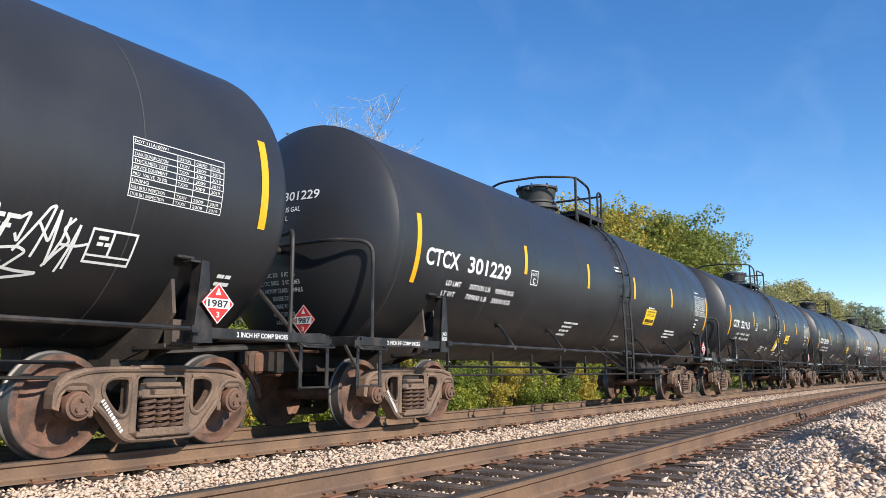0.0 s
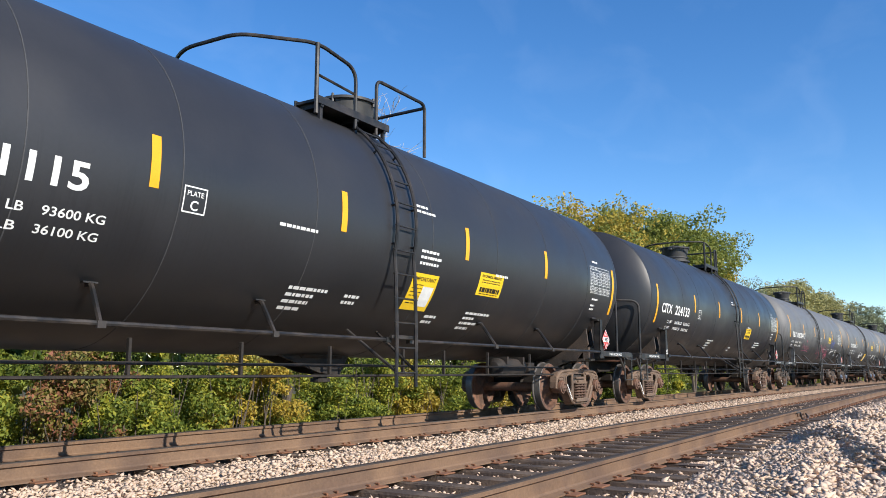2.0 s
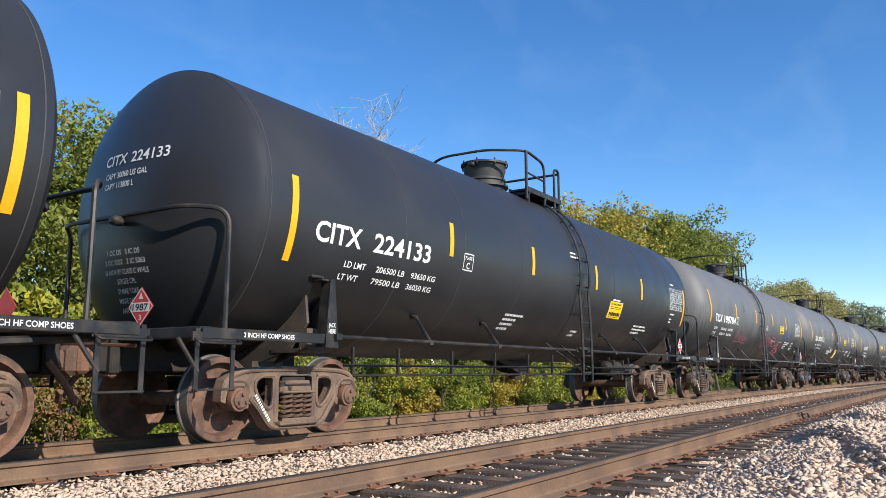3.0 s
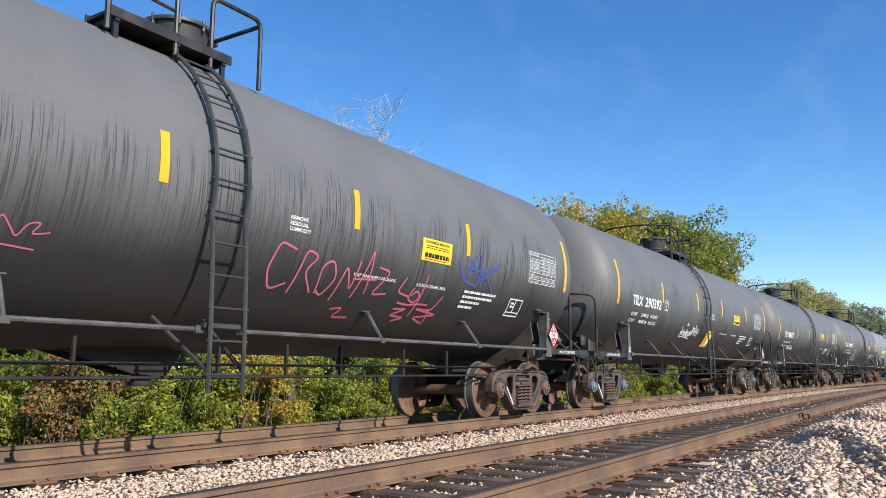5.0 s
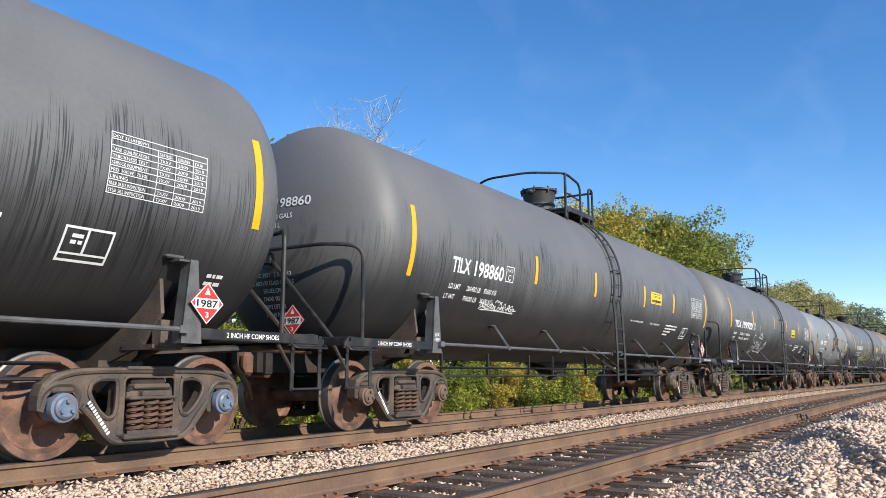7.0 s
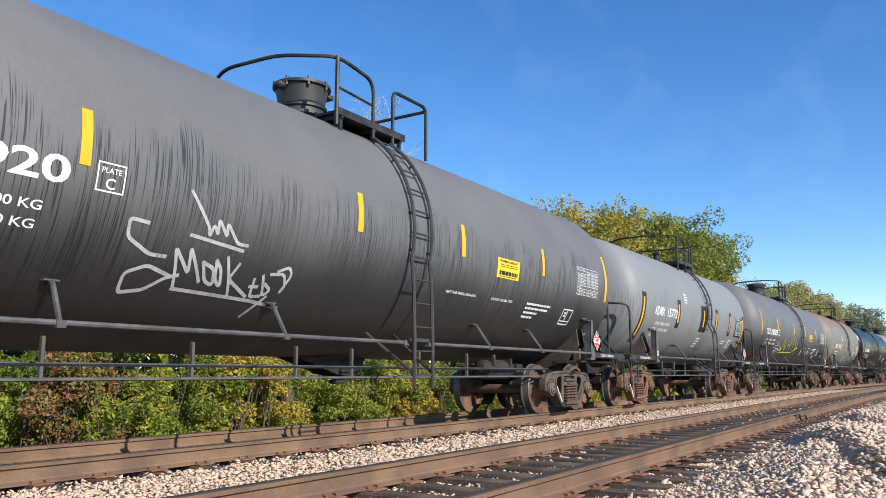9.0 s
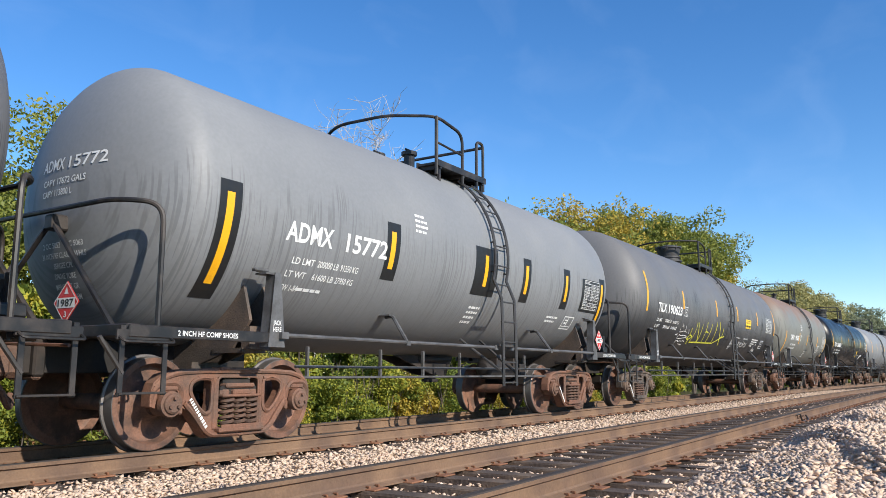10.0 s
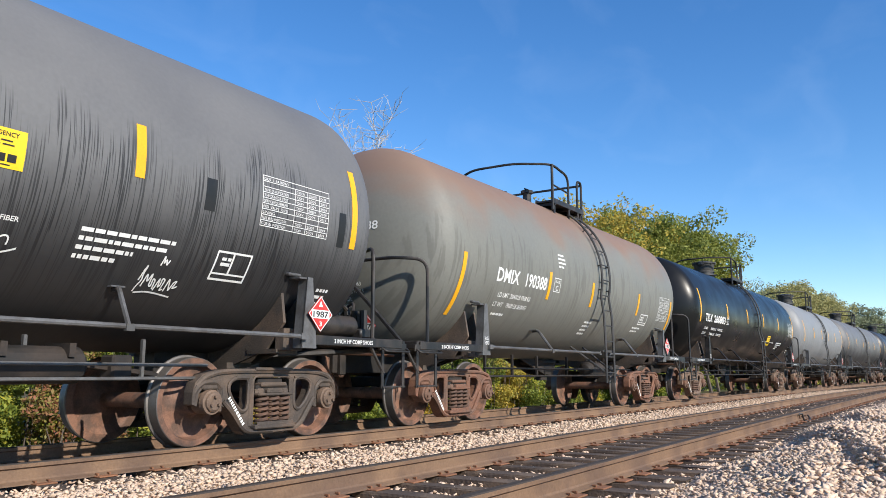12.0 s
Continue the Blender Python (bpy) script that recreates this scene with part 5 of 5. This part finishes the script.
    for kind, *v in extra:
        if kind == "emergency":
            sticker(car, sh, *v, "FOR CHEMICAL EMERGENCY", rnd)
        elif kind == "notice":
            sticker(car, sh, *v, "IMPORTANT", rnd, "notice_sticker", "yellow and white notice sticker", True)
        elif kind == "stencil":
            bm = bmesh.new()
            x0, x1, z0, z1 = v
            frame_box(bm, sh, x0, x1, z0, z1, .02)
            patch(bm, sh, x0 + .45 * (x1 - x0), x0 + .5 * (x1 - x0), z0 + .2 * (z1 - z0), z1)
            patch(bm, sh, x0, x1, z0 + .2 * (z1 - z0), z0 + .26 * (z1 - z0))
            bars(sh, bm, x0 + .08, z1 - .06, [.12, .12], .03, .05, rnd)
            part("test_stencil", put("test_stencil", bm, M["white"]), car, "white outlined test stencil")
        elif kind == "scrawl":
            colour, x0, x1, z0, z1, strokes, w = v
            bm = drawn(sh, x0, x1, z0, z1, strokes, w) if isinstance(strokes, str) else scribble(sh, x0, x1, z0, z1, strokes, w, seed + strokes)
            part("spray_scrawl", put("spray_scrawl", bm, M[colour]), car,
                 {"white": "white", "haze": "pale", "pink": "magenta", "blue": "blue", "lime": "yellow-green"}[colour] + " spray-painted scrawl")
        elif kind == "patch":
            bm = bmesh.new()
            patch(bm, sh, *v, .003)
            part("paint_patch", put("paint_patch", bm, M["ink"]), car, "black touched-up rectangle")
        elif kind == "lines":
            bm = bmesh.new()
            x0, z1, rows = v
            bars(sh, bm, x0, z1, rows, .036, .08, rnd)
            part("small_lettering", put("small_lettering", bm, M["white"]), car)
    return car, wheels


LONG, RL, RB = 7.38, 1.64, 1.65
DOME_R, DOME_R2 = .55, .80
TRAIN = []


def add(at, *a, **k):
    car, wheels = build_car(at, *a, **k)
    TRAIN.append((car, at, wheels))


# where the markings sit on each car, in metres from its middle
SPOTS = {
    "198771": dict(stripes=(-4.35, -1.35, 1.3, 4.2), mark=(-6.4, 1.95), panel=5.78),
    "301229": dict(stripes=(-4.23, -1.52, 1.15, 3.94), mark=(-7.18, 2.43), plate=-4.02),
    "221115": dict(stripes=(-4.14, -1.52, 1.29, 3.99), mark=(-6.98, 2.23), plate=-3.81, panel=6.04, struts=(-4.5, -2.5, 2.25, 4.31),
                   lines=((1.74, 1.655, [.72, .34, .50, .34]), (-2.55, 2.32, [.6]), (-1.15, 1.68, [.3, .25]))),
    "224133": dict(stripes=(-4.20, -1.60, 1.22, 3.94), mark=(-7.02, 2.31), plate=-3.85, struts=(-4.63, -2.73, 2.3, 4.4)),
    "198784": dict(stripes=(-4.35, -1.49, 1.27, 3.87), mark=(-6.88, 2.42), struts=(-4.58, -2.74, 1.88, 4.26)),
    "290392": dict(stripes=(-4.35, -1.30, 1.32, 4.42), mark=(-6.43, 1.97), plate=-4.20, panel=5.70, ends=(-7.32, 7.43), struts=(-4.58, -2.74, 1.95, 4.4)),
    "198860": dict(stripes=(-3.62, -.95, 2.02, 4.28), mark=(-6.30, 1.53), mark_z=2.20, plate=-4.70, low=-.18, ends=(-7.30, 7.38)),
    "199920": dict(stripes=(-4.36, -.75, 1.66, 4.38), mark=(-6.88, 2.41), plate=-4.24, struts=(-4.4, -1.88, 2.55, 4.38)),
    "15772": dict(stripes=(-2.26, .20, 1.60, 3.26), mark=(-4.20, 1.83), plate=9.0, struts=(-2.0, 2.35)),
    "190623": dict(stripes=(-4.52, -1.15, 1.46, 4.40), mark=(-6.56, 1.93), plate=-4.41, panel=5.87, struts=(-4.64, -2.24, 2.4, 4.46)),
    "190388": dict(stripes=(-2.05, -.08, 2.62), mark=(-3.95, 1.78), plate=-1.88, struts=(-2.0, 2.35), low=-.04),
}
T_STENCIL = ("stencil", 5.44, 5.90, 1.67, 1.95)
add(-1.65, "TILX", "198771", "black", LONG, RL, .45, "black weathered tank car with white scrawl", "tilx", 11, tank_air=False,
    extra=[("stencil", 5.55, 6.00, 1.67, 1.955), ("scrawl", "white", 4.93, 5.55, 1.49, 2.08, "spikes", .022), ("emergency", 2.4, 2.95, 2.2, 2.5)])
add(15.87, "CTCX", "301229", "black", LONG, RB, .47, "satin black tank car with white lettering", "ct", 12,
    limits=(("LD LMT", "207100 LB", "93900 KG"), ("LT WT", "78900 LB", "35800 KG")), cap="CAPY 30088 US GAL",
    extra=[("emergency", 2.08, 2.80, 1.86, 2.21)])
add(33.34, "CITX", "221115", "black", LONG, RB, -.35, "satin black tank car with yellow stickers", "ct", 13, dome_at=DOME_R2,
    extra=[("emergency", 1.75, 2.49, 1.91, 2.25), ("notice", .05, .66, 1.59, 2.07), ("lines", .12, 2.38, [.42, .5, .45])])
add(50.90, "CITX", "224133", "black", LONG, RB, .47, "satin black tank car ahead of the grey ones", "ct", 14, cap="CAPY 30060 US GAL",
    limits=(("LD LMT", "206500 LB", "93650 KG"), ("LT WT", "79500 LB", "36050 KG")), extra=[("emergency", 2.08, 2.82, 1.87, 2.21)])
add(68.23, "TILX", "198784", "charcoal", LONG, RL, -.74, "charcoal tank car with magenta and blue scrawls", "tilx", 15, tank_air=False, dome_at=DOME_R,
    limits=(("LD LMT", "205600 LB", "93300 KG"), ("LT WT", "80500 LB", "36400 KG")),
    extra=[("emergency", 2.68, 3.42, 2.25, 2.55), T_STENCIL, ("scrawl", "pink", -4.0, -2.4, 1.75, 2.1, "tag", .014), ("scrawl", "pink", .0, 2.16, 1.60, 2.20, "letters", .024),
           ("scrawl", "pink", 2.38, 3.53, 1.43, 2.06, "zigzag", .026), ("scrawl", "blue", 3.63, 4.84, 2.03, 2.48, "star", .04)])
add(85.60, "TILX", "290392", "charcoal", LONG, RL, -.45, "charcoal tank car streaked with dark runs", "tilx", 16, tank_air=False, caps="cap_blue", dome_at=DOME_R,
    limits=(("LD LMT", "205400 LB", "93150 KG"), ("LT WT", "80600 LB", "36550 KG")),
    extra=[("emergency", 2.78, 3.53, 2.26, 2.56), T_STENCIL, ("notice", .08, .70, 1.50, 1.95), ("scrawl", "white", -2.40, -1.42, 1.70, 1.98, "tag", .02),
           ("scrawl", "white", -2.38, -1.45, 1.66, 1.92, 12, .016), ("scrawl", "white", -1.47, -.80, 1.80, 2.02, 9, .014), ("scrawl", "white", -1.45, -.80, 1.78, 1.98, "tag", .013)])
add(103.05, "TILX", "198860", "charcoal", LONG, RL, .1, "charcoal tank car with small white scrawls", "tilx", 17, dome_at=-.2, cap="CAPY 30130 GALS",
    extra=[("emergency", 2.48, 3.26, 2.38, 2.66), T_STENCIL, ("scrawl", "white", -5.22, -4.02, 1.74, 1.86, "tag", .016), ("scrawl", "white", -5.2, -4.1, 1.72, 1.88, 7, .013)])
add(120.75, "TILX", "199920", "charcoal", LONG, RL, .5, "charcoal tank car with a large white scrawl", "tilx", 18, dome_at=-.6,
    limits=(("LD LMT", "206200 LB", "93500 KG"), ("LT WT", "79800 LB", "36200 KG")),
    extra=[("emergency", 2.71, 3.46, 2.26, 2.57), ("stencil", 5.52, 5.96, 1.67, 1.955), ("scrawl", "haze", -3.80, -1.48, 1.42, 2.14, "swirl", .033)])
add(135.80, "ADMX", "15772", "grey", 5.03, 1.53, .55, "light grey shorter tank car with black patches", "short", 19, zc=2.57, tc=4.40, trucks="truck_red", dome=False,
    limits=(("LD LMT", "200000 LB", "91350 KG"), ("LT WT", "61600 LB", "27950 KG"), ("NEW 1-84", "", "")), cap="CAPY 17672 GALS",
    extra=[("stencil", 3.55, 3.98, 1.60, 1.84)])
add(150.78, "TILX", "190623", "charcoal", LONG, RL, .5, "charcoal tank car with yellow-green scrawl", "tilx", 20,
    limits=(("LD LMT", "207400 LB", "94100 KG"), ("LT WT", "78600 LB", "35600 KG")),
    extra=[("emergency", 2.62, 3.39, 2.27, 2.57), T_STENCIL, ("scrawl", "lime", -3.55, .16, 1.60, 2.20, "points", .036), ("scrawl", "white", -4.66, -3.57, 1.51, 2.06, "cloud", .017),
           ("scrawl", "white", 2.17, 3.50, 1.60, 1.86, 9, .014), ("scrawl", "white", 1.2, 1.5, 1.55, 1.85, 5, .013), ("scrawl", "white", 4.70, 5.14, 1.50, 1.74, "tag", .014),
           ("patch", 5.14, 5.27, 2.29, 2.60), ("patch", 7.10, 7.22, 2.20, 2.60)])
add(165.65, "DMIX", "190388", "rusty", 4.97, 1.62, .40, "rust-stained grey shorter tank car", "short", 21, zc=2.66, tc=4.35, trucks="truck_red", dome=False,
    extra=[("stencil", 2.95, 3.45, 1.86, 2.10)])
add(180.40, "TILX", "260803", "gloss", 6.9, 1.58, .3, "shiny new black tank car", "tilx", 22, extra=[("emergency", 2.2, 2.7, 1.8, 2.15)])
at = 180.4 + 6.9 + 1.35
for k, (paint, half, label) in enumerate((("grey", 5.6, "light grey shorter tank car"), ("charcoal", LONG, "charcoal tank car far along the train"),
                                          ("black", LONG, "black tank car far along the train"), ("charcoal", LONG, "charcoal tank car far along the train"),
                                          ("grey", LONG, "grey tank car far along the train"), ("black", LONG, "black tank car far along the train"),
                                          ("charcoal", LONG, "charcoal tank car far along the train"), ("charcoal", LONG, "charcoal tank car far along the train"))):
    at += half + 1.35
    add(at, "TILX", "29", paint, half, 1.6, -.3, label, "tilx", 30 + k, detail=False, dome=True)
    at += half + 1.35

# ---------------------------------------------------------------- trees and bushes
def leaves_mesh(name, centres, radii, count, size, mat, seed, flat=.85):
    """Many small folded leaves scattered through lumps of foliage."""
    rng = np.random.default_rng(seed)
    c, r = np.array(centres), np.array(radii)
    w = r ** 2
    i = rng.choice(len(c), count, p=w / w.sum())
    d = rng.standard_normal((count, 3))
    d /= np.linalg.norm(d, axis=1)[:, None]
    p = c[i] + d * (r[i] * rng.uniform(.35, 1.06, count) ** .6)[:, None] * np.array((1, 1, flat))
    a = rng.standard_normal((count, 3)) + d * .6 + np.array((0, 0, .3))
    a /= np.linalg.norm(a, axis=1)[:, None]
    b = np.cross(a, rng.standard_normal((count, 3)))
    b /= np.linalg.norm(b, axis=1)[:, None]
    e = np.cross(a, b)
    s = (size * rng.uniform(.6, 1.4, count))[:, None]
    v = np.stack([p - b * s, p + e * s * .5 + a * s * .12, p + b * s, p - e * s * .5 + a * s * .12], 1).reshape(-1, 3)
    me = bpy.data.meshes.new(name)
    f = np.arange(count * 4)
    me.vertices.add(count * 4)
    me.vertices.foreach_set("co", v.reshape(-1))
    me.loops.add(count * 4)
    me.loops.foreach_set("vertex_index", f)
    me.polygons.add(count)
    me.polygons.foreach_set("loop_start", f[::4])
    me.update(calc_edges=True)
    me.materials.append(mat)
    return me


def limbs_mesh(name, seed, height, spread_, trunk, mat, depth=3, upright=.75, thin=.006):
    """A tapered trunk with limbs that fork; also gives the tips."""
    rnd = random.Random(seed)
    bm = bmesh.new()
    tips = []

    def grow(p, d, length, r, k):
        pts, rr = [p], [r]
        for i in range(4):
            d = (d + Vector((rnd.uniform(-.22, .22), rnd.uniform(-.22, .22), rnd.uniform(-.05, .16)))).normalized()
            p = p + d * length / 4
            pts.append(p)
            rr.append(max(thin, r * (1 - .16 * (i + 1))))
            if k < depth and i > 0:
                q = Vector((rnd.uniform(-1, 1), rnd.uniform(-1, 1), rnd.uniform(.1, .9))).normalized()
                grow(p, (d * upright + q * spread_).normalized(), length * rnd.uniform(.45, .65), rr[-1] * .62, k + 1)
        pipe(bm, pts, rr, 6 if k < 2 else 4)
        tips.append(p)
        if k >= depth - 1:
            tips.append(pts[2])
    grow(Vector((0, 0, -.3)), Vector((0, 0, 1)), height, trunk, 0)
    return put(name, bm, mat, True), tips


def build_tree(s, w, top, seed, leaf, label, count=9000, size=.09, spread_=.75, depth=3, bare=False, bark="bark", wide=1.0):
    """A tree whose crown stands over s metres along the line and w across it and reaches up to the height top."""
    x, y = line_xy(s, w)
    height = top + 1.5
    me, tips = limbs_mesh("trunk", seed, height * .62, spread_, height * .018 + .03, M[bark], depth, thin=.018 if bare else .006)
    clump = 0 if bare else .085 * height
    k = (height - clump * .9) / max(p.z for p in tips)
    high = [p for p in tips if p.z > .6 * max(q.z for q in tips)]
    cx, cy = (sum(p[i] for p in high) / len(high) for i in (0, 1))
    reach = max(1.0, max(math.hypot(p.x - cx, p.y - cy) for p in high))
    slim = min(1.25, .30 * height * wide / (reach * k))
    t = thing("tree", label, "tree", pose(x - cx * k * slim, y - cy * k * slim, -1.5), group="trees beyond the train")
    me.transform(Matrix.Diagonal((k * slim, k * slim, k, 1)))
    part("trunk", me, t, "forking trunk and limbs")
    rnd = random.Random(seed + 1)
    if bare:
        bm = bmesh.new()
        for p in tips:
            a = Vector((p.x * k * slim, p.y * k * slim, p.z * k))
            for _ in range(2):
                d = Vector((rnd.gauss(0, .7), rnd.gauss(0, .7), rnd.uniform(-.1, .9))).normalized()
                b = a + d * rnd.uniform(.3, .8)
                c = b + (d + Vector((rnd.gauss(0, .5), rnd.gauss(0, .5), .3))).normalized() * rnd.uniform(.2, .6)
                pipe(bm, [a, b, c], [.013, .010, .006], 4)
        part("twig_spray", put("twig_spray", bm, M[bark]), t, "fine pale twigs")
    else:
        cs, rs = [], []
        for p in tips:
            if p.z * k > height * .25:
                for _ in range(4):
                    r = clump * rnd.uniform(.3, .9)
                    cs.append((p.x * k * slim + rnd.gauss(0, .8) * clump, p.y * k * slim + rnd.gauss(0, .8) * clump, min(p.z * k + rnd.gauss(0, .6) * clump, height - r * .9)))
                    rs.append(r)
        part("crown", leaves_mesh("crown", cs, rs, count, size, M[leaf], seed), t, "loose crown of small leaves")
    return t


def build_bush(x, y, z, width, height, seed, leaf, label, count=5200, size=.05):
    rnd = random.Random(seed)
    t = thing("bush", label, "bush", pose(x, y, z), group="bushes along the fence line")
    bm = bmesh.new()
    for k in range(9):
        a = Vector((rnd.uniform(-.3, .3) * width, rnd.uniform(-.3, .3), -.1))
        b = a + Vector((rnd.uniform(-.35, .35) * width, rnd.uniform(-.4, .4), height * rnd.uniform(.6, 1.05)))
        pipe(bm, [a, a.lerp(b, .5) + Vector((rnd.uniform(-.1, .1), rnd.uniform(-.1, .1), 0)), b], [.018, .013, .005], 5)
    part("brush", put("brush", bm, M["bark"]), t)
    cs, rs = [], []
    for k in range(26):
        u = rnd.uniform(-.5, .5)
        cs.append((u * width, rnd.uniform(-.5, .6), height * rnd.uniform(.06, .92) * (1 - .5 * abs(u))))
        rs.append(rnd.uniform(.16, .42) * min(1.2, height * .55))
    part("foliage", leaves_mesh("foliage", cs, rs, count, size, M[leaf], seed), t)
    return t


def line_xy(s, y):
    p = on_track(s, y).translation
    return p.x, p.y


rnd = random.Random(5)
for k in range(34):
    s = 7.0 + k * 1.35 + rnd.uniform(-.3, .3)
    x, y = line_xy(s, rnd.uniform(16.9, 18.4))
    tone = "red" if k == 3 else "gold" if k in (0, 7, 13, 19, 20, 25) else "green"
    build_bush(x, y, -1.5, rnd.uniform(2.2, 3.2), rnd.uniform(2.6, 3.6), 100 + k, {"red": "leaf_red", "gold": "leaf_gold", "green": "leaf_hedge"}[tone],
               {"red": "reddish thin bush among green ones", "gold": "leafy bush with yellowing leaves", "green": "dense green leafy bush beyond the track"}[tone], 7200, .056)
for k in range(24):
    s = 7.0 + k * 2.4 + rnd.uniform(-.6, .6)
    x, y = line_xy(s, rnd.uniform(19.5, 21.5))
    build_bush(x, y, -1.5, rnd.uniform(3.4, 4.6), rnd.uniform(3.6, 5.5), 200 + k, "leaf_hedge" if k % 3 else "leaf_tree", "tall green thicket behind the bushes", 5200, .15)

# a strip of woods closes the gaps below the crowns
rng = np.random.default_rng(8)
ws = rng.uniform(-2, 190, 620)
wy = rng.uniform(29, 33, 620)
wa, wr = ws / RADIUS, RADIUS + wy
tagged(new("far_woods", leaves_mesh("far_woods", np.stack([wr * np.sin(wa), wr * np.cos(wa) - RADIUS, rng.uniform(-1, 4.5, 620)], 1), rng.uniform(1.2, 2.2, 620),
                                    36000, .34, M["leaf_tree"], 9)), "strip of dense green woods behind the trees", "woods", kind="stuff")

# trees: metres along, metres across, height of the top, leaves, their number and size, breadth
GREEN, GOLD, FAR, PALE, SUNNY = "leaf_tree", "leaf_gold", "leaf_far", "leaf_pale", "leaf_sunny"
TREES = [(9.6, 23, 9.2, GREEN, 22000, .085, 1), (11.8, 24, 9.3, SUNNY, 22000, .085, 1), (14.0, 23.5, 9.6, GREEN, 22000, .085, 1), (16.8, 24.5, 8.8, SUNNY, 18000, .085, 1),
         (19.6, 24, 10.0, GREEN, 9000, .10, 1), (23.4, 24, 11.1, GREEN, 9000, .10, .9), (27.5, 25, 9.8, GREEN, 6000, .11, 1), (33.0, 24, 11.4, GOLD, 6000, .11, 1),
         (37.0, 24, 12.2, GREEN, 7000, .12, 1), (43.0, 24, 11.6, GREEN, 7000, .13, 1), (48.5, 24, 12.0, SUNNY, 10000, .14, 1), (53.0, 24, 12.8, SUNNY, 13000, .145, .8),
         (57.4, 24, 14.9, GOLD, 15000, .14, .6), (61.5, 25, 13.6, SUNNY, 18000, .145, .8), (66.0, 24, 15.5, GREEN, 24000, .145, .75), (70.5, 25, 15.8, SUNNY, 24000, .15, .8),
         (74.5, 24, 15.4, GREEN, 22000, .15, .75), (78.5, 24, 16.5, SUNNY, 22000, .155, .55), (83.5, 24, 16.0, SUNNY, 22000, .155, .55), (87.0, 24, 13.2, GOLD, 12000, .155, .5),
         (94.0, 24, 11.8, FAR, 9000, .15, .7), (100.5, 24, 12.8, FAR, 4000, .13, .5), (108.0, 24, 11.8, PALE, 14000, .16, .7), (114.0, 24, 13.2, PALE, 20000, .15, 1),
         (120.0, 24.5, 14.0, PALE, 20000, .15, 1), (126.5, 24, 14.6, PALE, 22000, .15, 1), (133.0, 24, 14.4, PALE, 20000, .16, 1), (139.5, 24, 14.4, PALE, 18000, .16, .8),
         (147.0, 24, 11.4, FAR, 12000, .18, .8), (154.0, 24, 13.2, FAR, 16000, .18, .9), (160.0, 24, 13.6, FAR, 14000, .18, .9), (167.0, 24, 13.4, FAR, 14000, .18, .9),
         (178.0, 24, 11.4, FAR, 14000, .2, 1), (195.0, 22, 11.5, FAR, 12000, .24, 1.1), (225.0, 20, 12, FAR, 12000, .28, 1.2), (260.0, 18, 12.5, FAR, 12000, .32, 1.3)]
LABELS = {SUNNY: "tall leafy tree of sunlit yellow-green", PALE: "pale yellow-green tree in thin leaf", GREEN: "leafy green tree turning yellow", GOLD: "tree with yellowing autumn leaves", FAR: "distant dull green leafy tree"}
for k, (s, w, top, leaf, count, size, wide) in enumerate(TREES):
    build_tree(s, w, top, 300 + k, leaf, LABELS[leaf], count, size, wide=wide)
build_tree(28.4, 24.0, 13.9, 401, "", "bare dead tree with pale twigs", spread_=1.1, depth=4, bare=True, bark="pale_bark", wide=.85)

# ---------------------------------------------------------------- movement
# seconds and the metres that the train has rolled by then: it gains a little speed
ROLLED = [(0, 0), (.5, 6.09), (1, 12.42), (1.5, 18.65), (2, 24.90), (2.5, 31.02), (3, 37.45), (4, 49.90), (5, 62.35), (5.5, 68.60), (6, 74.70), (6.5, 81.06),
          (7, 87.39), (8, 100.10), (9, 112.75), (9.5, 119.23), (10, 125.48), (10.5, 131.82), (11, 138.25), (11.5, 144.65), (12, 151.00)]


def rolled(t):
    return float(np.interp(t, [a for a, _ in ROLLED], [b for _, b in ROLLED]))


def motions():
    """The train rolls to the left, and its wheels turn with it."""
    for car, s0, wheels in TRAIN:
        walk(car, [(t, on_track(s0 - d, TRAIN_Y)) for t, d in ROLLED])
        if s0 > 190:
            continue
        for w, x in wheels:
            walk(w, [(i / 30, pose(x, 0, .457, 0, -math.degrees(rolled(i / 30) / .457), 0)) for i in range(361)])


motions()
